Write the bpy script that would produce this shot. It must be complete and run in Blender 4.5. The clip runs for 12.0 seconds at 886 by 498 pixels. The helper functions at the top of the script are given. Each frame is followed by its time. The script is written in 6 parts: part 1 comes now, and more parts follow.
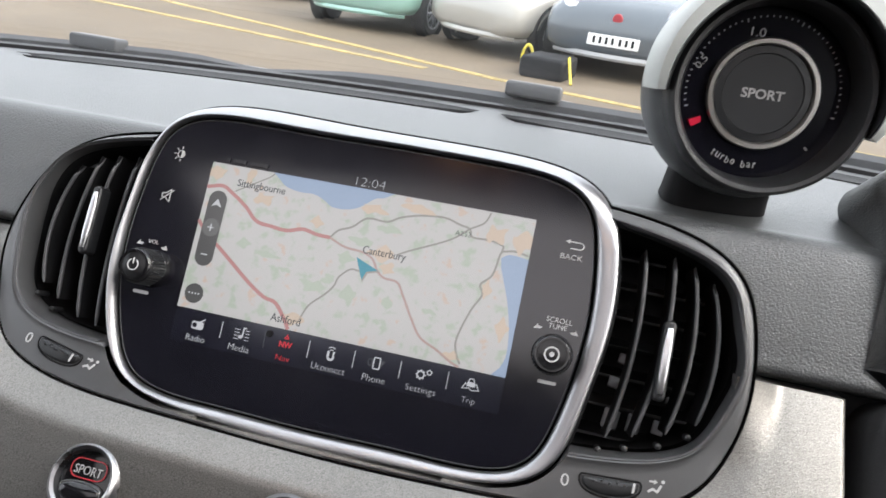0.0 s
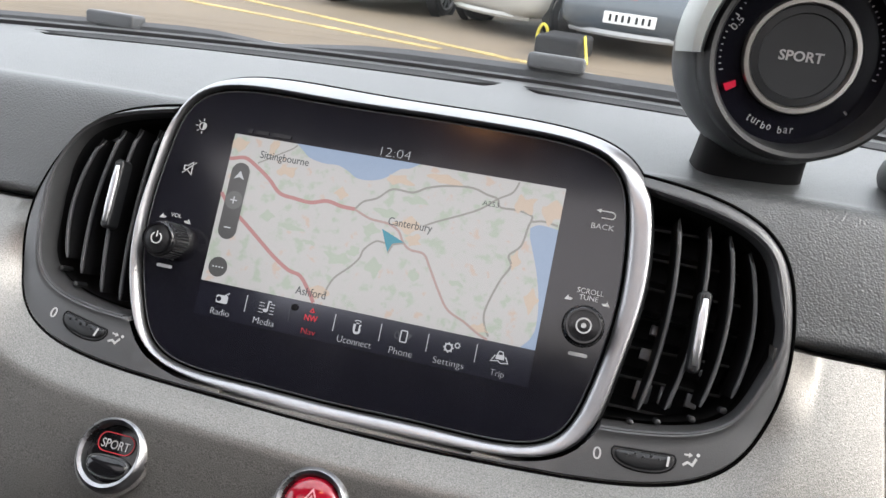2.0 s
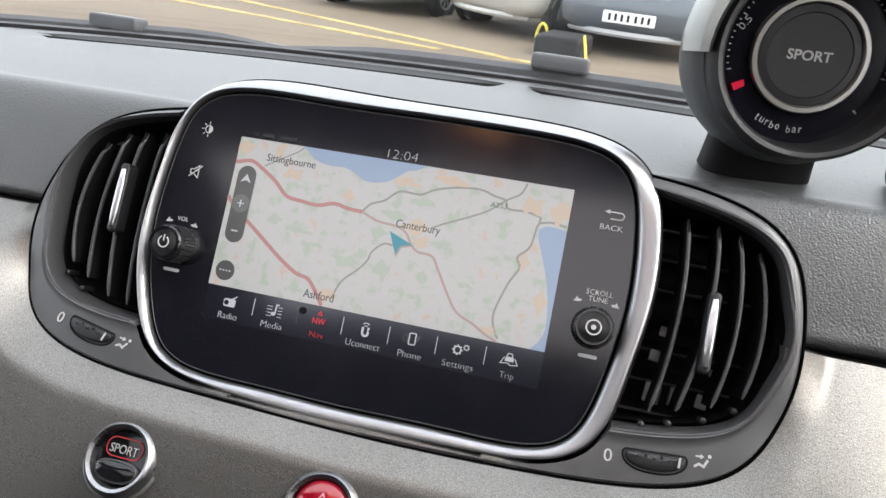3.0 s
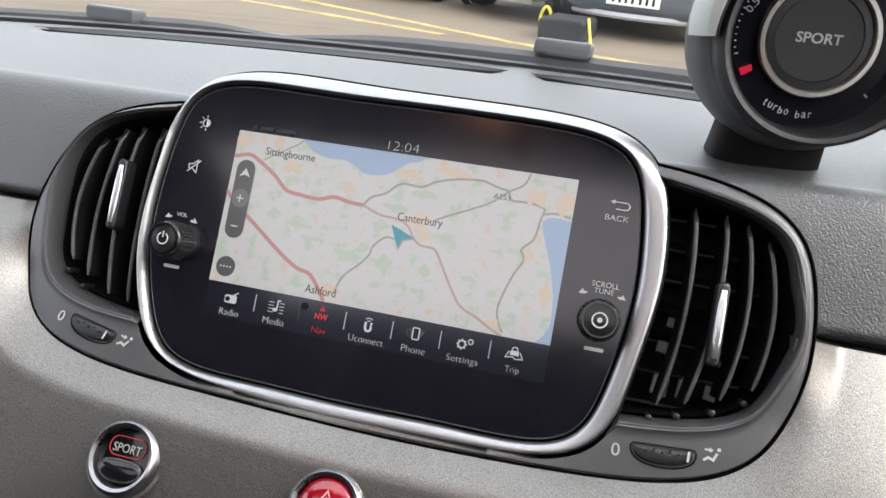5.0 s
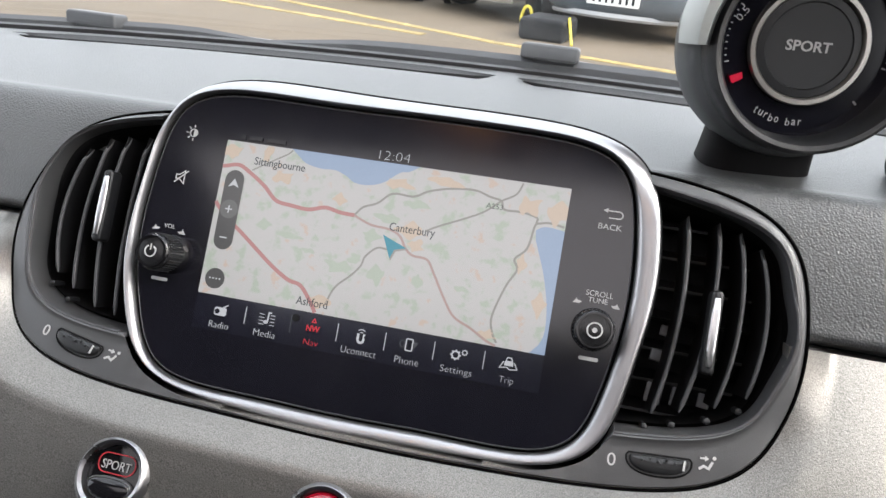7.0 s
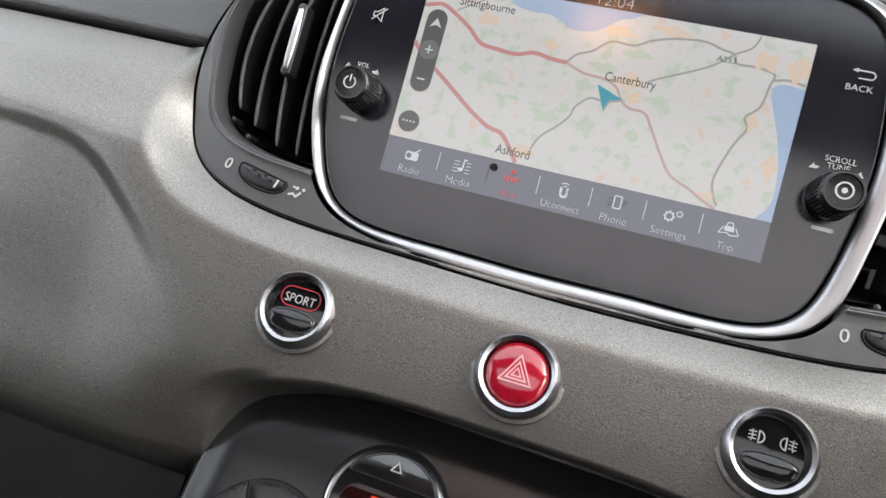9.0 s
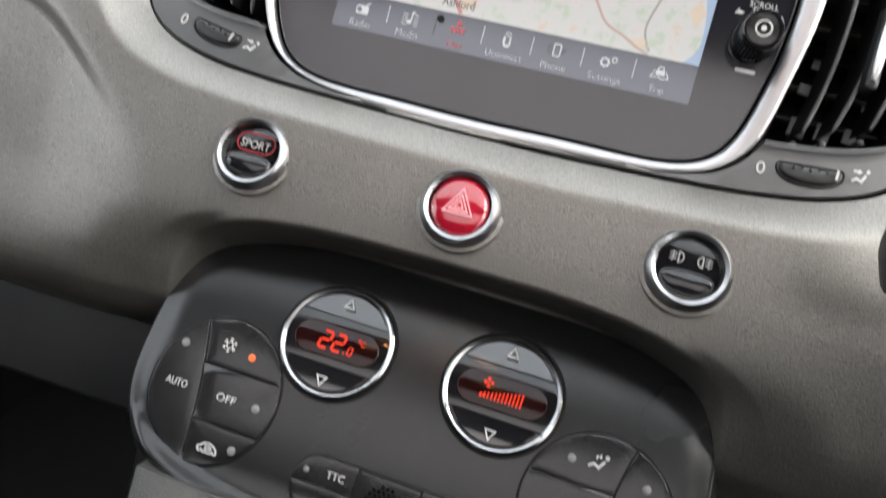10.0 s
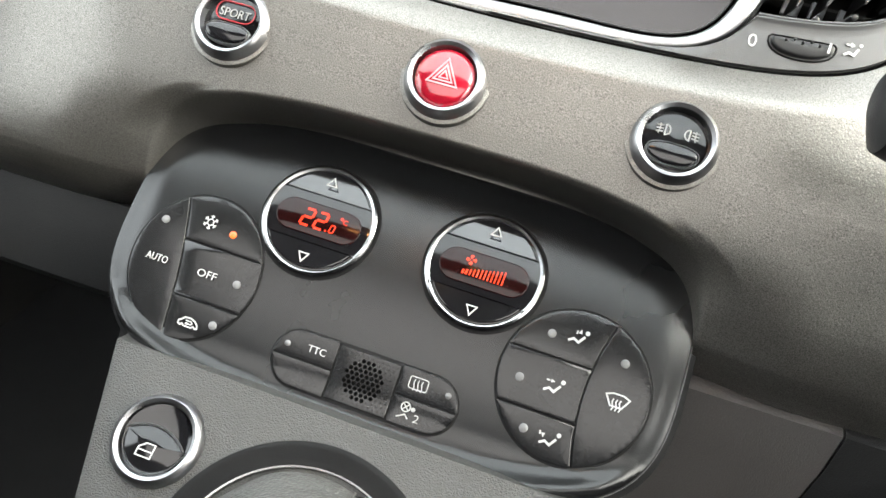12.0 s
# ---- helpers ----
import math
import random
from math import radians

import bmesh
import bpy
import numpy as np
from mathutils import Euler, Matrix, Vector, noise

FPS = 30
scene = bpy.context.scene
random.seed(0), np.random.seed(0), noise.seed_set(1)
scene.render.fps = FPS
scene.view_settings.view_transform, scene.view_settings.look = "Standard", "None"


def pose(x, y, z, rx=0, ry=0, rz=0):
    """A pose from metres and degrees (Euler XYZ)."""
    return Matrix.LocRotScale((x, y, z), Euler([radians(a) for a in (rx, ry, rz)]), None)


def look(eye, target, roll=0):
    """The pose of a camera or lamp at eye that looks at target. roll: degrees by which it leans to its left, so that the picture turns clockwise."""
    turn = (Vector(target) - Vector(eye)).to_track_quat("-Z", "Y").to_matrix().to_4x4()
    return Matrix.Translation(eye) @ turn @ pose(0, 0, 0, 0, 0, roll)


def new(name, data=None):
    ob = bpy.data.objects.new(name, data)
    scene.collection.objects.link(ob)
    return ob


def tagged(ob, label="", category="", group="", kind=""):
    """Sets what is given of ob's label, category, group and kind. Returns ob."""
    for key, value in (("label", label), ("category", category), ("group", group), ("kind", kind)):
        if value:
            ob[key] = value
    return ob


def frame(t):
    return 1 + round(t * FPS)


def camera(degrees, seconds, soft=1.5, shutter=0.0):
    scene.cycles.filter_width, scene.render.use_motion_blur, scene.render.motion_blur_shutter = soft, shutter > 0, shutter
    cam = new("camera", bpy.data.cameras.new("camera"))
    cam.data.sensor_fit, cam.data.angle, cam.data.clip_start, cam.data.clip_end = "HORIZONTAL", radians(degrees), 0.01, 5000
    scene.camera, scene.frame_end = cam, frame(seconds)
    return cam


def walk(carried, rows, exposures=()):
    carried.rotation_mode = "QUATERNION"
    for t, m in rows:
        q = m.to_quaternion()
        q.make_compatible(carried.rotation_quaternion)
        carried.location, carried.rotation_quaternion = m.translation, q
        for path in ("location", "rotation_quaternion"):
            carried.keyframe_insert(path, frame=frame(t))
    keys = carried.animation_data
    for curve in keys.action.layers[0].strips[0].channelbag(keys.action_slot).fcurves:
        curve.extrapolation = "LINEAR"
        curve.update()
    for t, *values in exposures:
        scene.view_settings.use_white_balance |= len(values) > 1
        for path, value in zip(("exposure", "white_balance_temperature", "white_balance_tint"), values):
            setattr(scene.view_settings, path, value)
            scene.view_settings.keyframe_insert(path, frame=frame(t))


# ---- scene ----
# All dashboard numbers are in the dashboard's own axes: x to the car's right, y away from the cabin,
# z up along the leaning screen, origin at the middle of the map's lower edge.
LEAN_BACK, DASH_HEIGHT = 30.0, 0.97
DASH = pose(0, 0, DASH_HEIGHT, -LEAN_BACK)
cam = camera(63.0, 12.0, 1.5, 0.25)
PATH = [
    (0, (0.09428, -0.30826, 0.01303), (-0.25777, 1.64760, 0.23811), 12.03),
    (0.5, (0.08278, -0.29984, 0.00620), (-0.30553, 1.65413, 0.18288), 12.11),
    (1, (0.08392, -0.29971, 0.00756), (-0.29790, 1.65555, 0.18416), 12.11),
    (1.5, (0.08803, -0.30288, 0.00685), (-0.29417, 1.65247, 0.18151), 11.95),
    (2, (0.08908, -0.30212, 0.00773), (-0.29464, 1.65334, 0.17776), 11.73),
    (2.5, (0.08629, -0.30297, 0.00756), (-0.29978, 1.65208, 0.17708), 11.55),
    (4.5, (0.08501, -0.29556, 0.01020), (-0.29259, 1.66193, 0.17033), 10.86),
    (5, (0.08554, -0.29703, 0.01149), (-0.30951, 1.65930, 0.14074), 10.58),
    (5.5, (0.08451, -0.29872, 0.01232), (-0.30590, 1.65881, 0.13739), 10.50),
    (6, (0.08327, -0.29977, 0.01242), (-0.29358, 1.66073, 0.13248), 10.42),
    (6.5, (0.08107, -0.29879, 0.01268), (-0.28316, 1.66351, 0.14189), 10.27),
    (7, (0.08047, -0.29603, 0.01531), (-0.26852, 1.66858, 0.15132), 9.95),
    (7.5, (0.07837, -0.29607, 0.01065), (-0.26565, 1.66872, 0.15639), 9.84),
    (7.7, (0.07058, -0.29898, -0.00762), (-0.29343, 1.66384, 0.11416), 10.52),
    (9.3, (0.02493, -0.28594, -0.04947), (-0.44290, 1.65787, 0.00295), 15.53),
    (9.5, (0.02958, -0.28908, -0.05061), (-0.41919, 1.65891, 0.01216), 15.29),
    (10, (0.05133, -0.29647, -0.08520), (-0.30976, 1.66934, -0.15730), 15.23),
    (10.5, (0.05515, -0.28899, -0.11306), (-0.21317, 1.68088, -0.33121), 16.44),
    (11, (0.05657, -0.28628, -0.11188), (-0.20372, 1.68505, -0.32657), 16.56),
    (11.5, (0.05961, -0.29029, -0.11000), (-0.21216, 1.68013, -0.31878), 16.33),
    (12, (0.06080, -0.29343, -0.11074), (-0.23114, 1.67368, -0.32340), 16.18),
]
walk(cam, [(t, DASH @ look(eye, target, roll)) for t, eye, target, roll in PATH],
     [(0.0, 1.24, 6420, 11), (7.5, 1.26, 6420, 11), (9.5, 1.42, 6480, 10), (10.0, 1.58, 6560, 9), (10.5, 2.26, 6560, 5), (12.0, 2.42, 6660, 4)])

# ---- light: bright overcast noon ----
world = bpy.data.worlds.new("overcast_sky")
scene.world = world
world.use_nodes = True
wn = world.node_tree.nodes
sky = wn.new("ShaderNodeTexSky")
sky.sky_type, sky.sun_disc = "NISHITA", False
sky.sun_elevation, sky.sun_rotation = radians(38), radians(98)
sky.air_density, sky.dust_density, sky.ozone_density = 1.6, 6.0, 0.6
pale = wn.new("ShaderNodeMixRGB")
pale.inputs["Fac"].default_value = 0.75
world.node_tree.links.new(sky.outputs["Color"], pale.inputs["Color1"])
pale.inputs["Color2"].default_value = (8.45, 8.7, 9.2, 1)
world.node_tree.links.new(pale.outputs["Color"], wn["Background"].inputs["Color"])
wn["Background"].inputs["Strength"].default_value = 0.178
sun = new("sun", bpy.data.lights.new("sun", "SUN"))
sun.data.energy, sun.data.angle, sun.data.color = 1.6, radians(45), (1.0, 0.98, 0.96)
sun.matrix_world = look((7.0, -1.0, 5.5), (0, 0, 0))


# ---- materials ----
def material(name, color, rough=0.5, metal=0.0, spread=0.06, scale=40.0, bump=0.0, bump_scale=800.0, spec=0.5, coat=0.0, fine=None, glow=0.0, stain=0.0, speck=None):
    """A surface with variation of colour at two scales and a fine relief. Scales are in bumps a metre."""
    m = bpy.data.materials.new(name)
    m.use_nodes = True
    n, l = m.node_tree.nodes, m.node_tree.links
    b = n["Principled BSDF"]
    b.inputs["Roughness"].default_value, b.inputs["Metallic"].default_value = rough, metal
    b.inputs["Specular IOR Level"].default_value = spec
    b.inputs["Coat Weight"].default_value = coat
    b.inputs["Coat Roughness"].default_value = 0.05
    where = n.new("ShaderNodeTexCoord").outputs["Object"]

    def clouds(size, detail):
        t = n.new("ShaderNodeTexNoise")
        t.inputs["Scale"].default_value, t.inputs["Detail"].default_value = size, detail
        l.new(where, t.inputs["Vector"])
        return t.outputs["Fac"]

    def ramp(source, low, high):
        r = n.new("ShaderNodeMapRange")
        r.inputs["From Min"].default_value, r.inputs["From Max"].default_value = 0.3, 0.7
        r.inputs["To Min"].default_value, r.inputs["To Max"].default_value = low, high
        l.new(source, r.inputs["Value"])
        return r.outputs["Result"]

    def times(a, c):
        x = n.new("ShaderNodeMath")
        x.operation = "MULTIPLY"
        l.new(a, x.inputs[0]), l.new(c, x.inputs[1])
        return x.outputs[0]

    gain = times(ramp(clouds(scale, 4), 1 - spread, 1 + spread), ramp(clouds(fine or bump_scale, 2), 1 - (speck or spread * 0.8), 1 + (speck or spread * 0.8)))
    paint = n.new("ShaderNodeVectorMath")
    paint.operation = "SCALE"
    paint.inputs[0].default_value = color
    l.new(gain, paint.inputs["Scale"])
    l.new(paint.outputs[0], b.inputs["Base Color"])
    if stain:
        l.new(ramp(clouds(scale * 0.6, 5), max(0.02, rough - stain), rough + stain), b.inputs["Roughness"])
    if bump:
        r = n.new("ShaderNodeBump")
        r.inputs["Strength"].default_value, r.inputs["Distance"].default_value = min(1.0, bump * 2), 0.0004
        l.new(clouds(bump_scale, 3), r.inputs["Height"])
        l.new(r.outputs["Normal"], b.inputs["Normal"])
    if glow:
        l.new(paint.outputs[0], b.inputs["Emission Color"])
        b.inputs["Emission Strength"].default_value = glow
    return m


def grained(m, size, depth):
    """Adds a leather-like pebble grain to a material."""
    n, l = m.node_tree.nodes, m.node_tree.links
    v = n.new("ShaderNodeTexVoronoi")
    v.feature = "SMOOTH_F1"
    v.inputs["Scale"].default_value = size
    l.new(n["Texture Coordinate"].outputs["Object"], v.inputs["Vector"])
    r = n.new("ShaderNodeBump")
    r.invert = True
    r.inputs["Strength"].default_value, r.inputs["Distance"].default_value = 1.0, depth
    l.new(v.outputs["Distance"], r.inputs["Height"])
    l.new(r.outputs["Normal"], n["Principled BSDF"].inputs["Normal"])
    return m


SOFT = grained(material("soft_touch_dash", (0.060, 0.0625, 0.064), 0.40, spread=0.05, scale=15, spec=0.75), 1250, 0.00028)
FASCIA = material("satin_grey_fascia", (0.174, 0.168, 0.156), 0.37, metal=0.80, spread=0.12, scale=7, bump=0.16, bump_scale=1500, fine=2700, spec=0.5, speck=0.48)
EDGE = material("lighter_edge_grey", (0.050, 0.051, 0.054), 0.36, spread=0.08, scale=60, bump=0.1, bump_scale=3000)
BLACK = material("satin_black_plastic", (0.0085, 0.009, 0.010), 0.42, spread=0.10, scale=60, bump=0.12, bump_scale=3000, stain=0.06)
FRAME = material("vent_frame_plastic", (0.040, 0.0405, 0.042), 0.40, spec=0.8, spread=0.08, scale=30, bump=0.10, bump_scale=2600)
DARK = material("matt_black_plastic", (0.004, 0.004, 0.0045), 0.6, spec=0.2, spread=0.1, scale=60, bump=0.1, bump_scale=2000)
PANEL = material("climate_panel_plastic", (0.0095, 0.0100, 0.0108), 0.25, spec=0.42, spread=0.08, scale=25, bump=0.01, bump_scale=3500, stain=0.03)
KEY = material("button_plastic", (0.0105, 0.0107, 0.0115), 0.19, spec=0.40, spread=0.08, scale=40, bump=0.01, bump_scale=3500, stain=0.04)
GLOSS = material("piano_black", (0.006, 0.006, 0.007), 0.07, spread=0.1, scale=80, spec=0.5, stain=0.04)
LACQUER = material("lacquered_key", (0.006, 0.006, 0.007), 0.06, spread=0.1, scale=80, spec=0.9, stain=0.04)
SCREENGLASS = material("black_screen_glass", (0.006, 0.006, 0.009), 0.13, spec=0.72, spread=0.1, scale=60, stain=0.03)
WORN = material("worn_plastic_edge", (0.10, 0.10, 0.105), 0.45, spread=0.35, scale=220)
PIT = material("black_hole", (0.002, 0.002, 0.002), 0.9, spec=0.02)
CHROME = material("satin_chrome", (0.38, 0.38, 0.39), 0.40, metal=1.0, spread=0.04, scale=40, bump=0.05, bump_scale=3000, stain=0.06)
RINGED = material("ring_chrome", (0.31, 0.31, 0.32), 0.30, metal=1.0, spread=0.05, scale=60, stain=0.08)
BRIGHT = material("polished_chrome", (0.35, 0.35, 0.36), 0.20, metal=1.0, spread=0.04, scale=90, stain=0.05)
INLAY = material("satin_inlay", (0.62, 0.62, 0.63), 0.34, metal=1.0, spread=0.04, scale=60)
STEEL = material("pearl_metal_ring", (0.55, 0.52, 0.48), 0.30, metal=1.0, spread=0.05, scale=90)
WHITE = material("white_print", (0.43, 0.43, 0.43), 0.5, spread=0.04)
DIMPRINT = material("dim_print", (0.29, 0.285, 0.285), 0.3, spread=0.04)
LOUVRE = material("louvre_plastic", (0.012, 0.0123, 0.013), 0.55, spread=0.1, scale=60)
GREYPRINT = material("grey_print", (0.34, 0.34, 0.34), 0.5, spread=0.04)
CONSOLE = grained(material("console_plastic", (0.046, 0.046, 0.045), 0.48, spread=0.10, scale=20), 2000, 0.0004)
LOWER = material("lower_dash_plastic", (0.013, 0.0135, 0.0145), 0.6, spec=0.32, spread=0.12, scale=30, bump=0.3, bump_scale=1500)
LEATHER = grained(material("boot_leather", (0.09, 0.09, 0.087), 0.42, spread=0.08, scale=50), 900, 0.0005)
RED = material("red_lens", (0.26, 0.005, 0.016), 0.12, spread=0.12, scale=120, coat=0.8, stain=0.04)
PINK = material("pink_print", (0.60, 0.26, 0.29), 0.4)
REDPRINT = material("red_print", (0.30, 0.015, 0.022), 0.35)
HEADLINER = material("headliner_cloth", (0.105, 0.104, 0.103), 0.9, spread=0.05, scale=10, bump=0.3, bump_scale=900)
TRIM = material("cabin_trim", (0.016, 0.016, 0.017), 0.65, spread=0.08, scale=8)


def emitter(name, color, strength):
    """A lit display colour or lamp behind a smooth dark cover."""
    m = material(name, color, 0.16, spread=0.02, scale=60, glow=strength)
    b = m.node_tree.nodes["Principled BSDF"]
    m.node_tree.links.remove(b.inputs["Base Color"].links[0])
    b.inputs["Base Color"].default_value = (0.01, 0.01, 0.01, 1)
    return m


# ---- shapes ----
def squircle(cx, cz, a, up, down, n_up, n_down, count=96):
    """A closed outline in x and z, rounder or squarer above and below its middle."""
    pts = []
    for i in range(count):
        w = 2 * math.pi * (i + 0.5) / count
        c, s = math.cos(w), math.sin(w)
        n, b = (n_up, up) if s >= 0 else (n_down, down)
        r = (abs(c / a) ** n + abs(s / b) ** n) ** (-1 / n)
        pts.append((cx + r * c, cz + r * s))
    return pts


def ellipse(cx, cz, a, b, count=48):
    return squircle(cx, cz, a, b, b, 2, 2, count)


def rounded(cx, cz, w, h, r, count=6):
    """A rounded rectangle of full width w and height h."""
    pts = []
    r = min(r, w / 2 - 1e-6, h / 2 - 1e-6)
    for k, (sx, sz) in enumerate(((1, 1), (-1, 1), (-1, -1), (1, -1))):
        for i in range(count + 1):
            w_ = math.pi / 2 * (k + i / count)
            pts.append((cx + sx * (w / 2 - r) + r * math.cos(w_), cz + sz * (h / 2 - r) + r * math.sin(w_)))
    return pts


def offset(pts, d):
    """The outline moved outwards by d (counter-clockwise outlines)."""
    out, n = [], len(pts)
    for i in range(n):
        (x0, z0), (x1, z1) = pts[i - 1], pts[(i + 1) % n]
        dx, dz = x1 - x0, z1 - z0
        k = math.hypot(dx, dz) or 1
        out.append((pts[i][0] + d * dz / k, pts[i][1] - d * dx / k))
    return out


def loft(rings, closed=True, first=False, last=False, loop=False):
    """Faces between rings of points. closed: each ring is closed; first, last: caps; loop: the last ring joins the first."""
    bm = bmesh.new()
    rows = [[bm.verts.new(p) for p in ring] for ring in rings]
    n = len(rows[0])
    pairs = list(zip(rows, rows[1:])) + ([(rows[-1], rows[0])] if loop else [])
    for a, b in pairs:
        for i in range(n if closed else n - 1):
            j = (i + 1) % n
            bm.faces.new((a[i], a[j], b[j], b[i]))
    if first:
        bm.faces.new(rows[0])
    if last:
        bm.faces.new(rows[-1][::-1])
    bmesh.ops.recalc_face_normals(bm, faces=bm.faces)
    return bm


def at_depth(pts, y):
    return [(x, y, z) for x, z in pts]


def slab(pts, front, back, edge=0.001, crown=0.0):
    """A plate with the outline pts, its face at y = front, and rounded front edges; crown lifts its middle."""
    rings = [at_depth(pts, back), at_depth(pts, front + edge)]
    rings += [at_depth(offset(pts, -edge * (1 - math.cos(w))), front + edge * (1 - math.sin(w))) for w in (math.pi / 6, math.pi / 3, math.pi / 2)]
    if crown:
        cx, cz = sum(p[0] for p in pts) / len(pts), sum(p[1] for p in pts) / len(pts)
        for k in (0.75, 0.45, 0.15):
            rings.append([(cx + (x - cx) * k, front - crown * (1 - k * k), cz + (z - cz) * k) for x, y, z in rings[4]])
    return loft(rings, first=True, last=True)


def band(pts, profile, loop=True):
    """A frame that follows the outline pts; profile: points (outward, y) of its section."""
    return loft([at_depth(offset(pts, o), y) for o, y in profile], loop=loop)


def lathe(profile, count=48, cx=0.0, cz=0.0, caps=True):
    """A turned body about the y axis; profile: points (radius, y)."""
    rings = [[(cx + r * math.cos(2 * math.pi * i / count), y, cz + r * math.sin(2 * math.pi * i / count)) for i in range(count)] for r, y in profile]
    return loft(rings, first=caps, last=caps)


def tube(path, r, count=8, flat=1.0):
    """A round bar along a path of 3D points."""
    rings, n = [], len(path)
    path = [Vector(p) for p in path]
    for i, p in enumerate(path):
        d = (path[min(i + 1, n - 1)] - path[max(i - 1, 0)]).normalized()
        side = d.cross(Vector((0, 0, 1)))
        side = side.normalized() if side.length > 1e-4 else Vector((1, 0, 0))
        up = side.cross(d)
        rings.append([p + r * math.cos(w) * side + r * flat * math.sin(w) * up for w in (2 * math.pi * k / count for k in range(count))])
    return loft(rings, first=True, last=True)


def ribbon(lines, width, y=0.0, thick=0.00025):
    """Printed strokes: flat bars along polylines in x and z, a hair's breadth proud."""
    bm = bmesh.new()
    for line in lines:
        line = [Vector((p[0], p[1])) for p in line]
        shut = (line[0] - line[-1]).length < 1e-7 and len(line) > 2
        if shut:
            line = line[:-1]
        n = len(line)
        sides = []
        for i in range(n):
            a = line[i - 1] if i or shut else line[i]
            c = line[(i + 1) % n] if i < n - 1 or shut else line[i]
            d1, d2 = (line[i] - a), (c - line[i])
            d1 = d1.normalized() if d1.length > 1e-9 else d2.normalized()
            d2 = d2.normalized() if d2.length > 1e-9 else d1
            t = (d1 + d2)
            t = t.normalized() if t.length > 1e-6 else d1
            m = Vector((-t.y, t.x))
            k = min(2.0, 1 / max(0.3, abs(m.dot(Vector((-d1.y, d1.x))))))
            sides.append((line[i] + m * width / 2 * k, line[i] - m * width / 2 * k))
        rows = [[bm.verts.new((q.x, yy, q.y)) for q, yy in ((a, y), (a, y - thick), (b, y - thick), (b, y))] for a, b in sides]
        for i in range(n if shut else n - 1):
            r0, r1 = rows[i], rows[(i + 1) % n]
            for k in range(3):
                bm.faces.new((r0[k], r0[k + 1], r1[k + 1], r1[k]))
        if not shut:
            bm.faces.new(rows[0]), bm.faces.new(rows[-1][::-1])
    bmesh.ops.recalc_face_normals(bm, faces=bm.faces)
    return bm


def flat(pts, y=0.0, thick=0.0002):
    """A thin printed patch with the outline pts."""
    return loft([at_depth(pts, y), at_depth(pts, y - thick)], first=False, last=True)


def joined(*bms):
    out = bmesh.new()
    for b in bms:
        me = bpy.data.meshes.new("joint")
        b.to_mesh(me)
        b.free()
        out.from_mesh(me)
        bpy.data.meshes.remove(me)
    return out


def moved(bm, m):
    bmesh.ops.transform(bm, matrix=m, verts=bm.verts)
    return bm


def mesh_of(name, bm, mat, smooth=40):
    me = bpy.data.meshes.new(name)
    bm.to_mesh(me)
    bm.free()
    me.materials.append(mat)
    me.shade_smooth()
    me.set_sharp_from_angle(angle=radians(smooth))
    return me


def thing(name, m, label, category, group="", kind=""):
    """A top-level thing: an Empty at the pose m that will carry its parts."""
    ob = new(name)
    ob.empty_display_size = 0.01
    ob.matrix_basis = m
    return tagged(ob, label, category, group, kind)


def part(name, bm, mat, parent, label="", m=None, smooth=40):
    ob = new(name, mesh_of(name, bm, mat, smooth))
    ob.parent = parent
    if m is not None:
        ob.matrix_basis = m
    return tagged(ob, label)


def single(name, bm, mat, m, label, category, kind="", smooth=40, group=""):
    """A top-level thing that is one mesh."""
    ob = new(name, mesh_of(name, bm, mat, smooth))
    ob.matrix_basis = m
    return tagged(ob, label, category, group, kind)


def lettering(body, size, thick=0.0, squeeze=1.0, bold=0.0):
    """Letters in the xz plane facing -y, centred, with the built-in font."""
    cu = bpy.data.curves.new("letters", "FONT")
    cu.body, cu.size, cu.align_x, cu.align_y = body, size, "CENTER", "CENTER"
    cu.extrude, cu.offset, cu.resolution_u = thick or 0.0001, bold, 3
    ob = new("letters", cu)
    bpy.context.view_layer.update()
    me = bpy.data.meshes.new_from_object(ob.evaluated_get(bpy.context.evaluated_depsgraph_get()))
    bm = bmesh.new()
    bm.from_mesh(me)
    bpy.data.objects.remove(ob)
    bpy.data.meshes.remove(me)
    bpy.data.curves.remove(cu)
    bmesh.ops.transform(bm, matrix=Matrix.Diagonal((squeeze, 1, 1, 1)), verts=bm.verts)
    bmesh.ops.transform(bm, matrix=pose(0, 0, 0, 90), verts=bm.verts)
    return bm


def word(body, width, height, x, z, mat, parent, y=0.0, turn=0.0, slant=0.0, name="lettering", label="", bold=0.0):
    """A printed word of that full width and height, centred at x, z, on the surface y; turn: degrees clockwise."""
    bm = lettering(body, 0.01, 0.0001, 1.0, bold)
    lo = [min(v.co[k] for v in bm.verts) for k in range(3)]
    hi = [max(v.co[k] for v in bm.verts) for k in range(3)]
    bmesh.ops.translate(bm, verts=bm.verts, vec=[-(p + q) / 2 for p, q in zip(lo, hi)])
    lean = Matrix(((width / (hi[0] - lo[0]), 0, slant, 0), (0, 1, 0, 0), (0, 0, height / (hi[2] - lo[2]), 0), (0, 0, 0, 1)))
    bmesh.ops.transform(bm, matrix=pose(x, y - 0.0001, z, 0, turn, 0) @ lean, verts=bm.verts)
    return part(name, bm, mat, parent, label)


def arc(cx, cz, r, a, b, count=16, rz=None):
    """Points of an arc from a to b degrees."""
    return [(cx + r * math.cos(radians(a + (b - a) * i / count)), cz + (rz or r) * math.sin(radians(a + (b - a) * i / count))) for i in range(count + 1)]


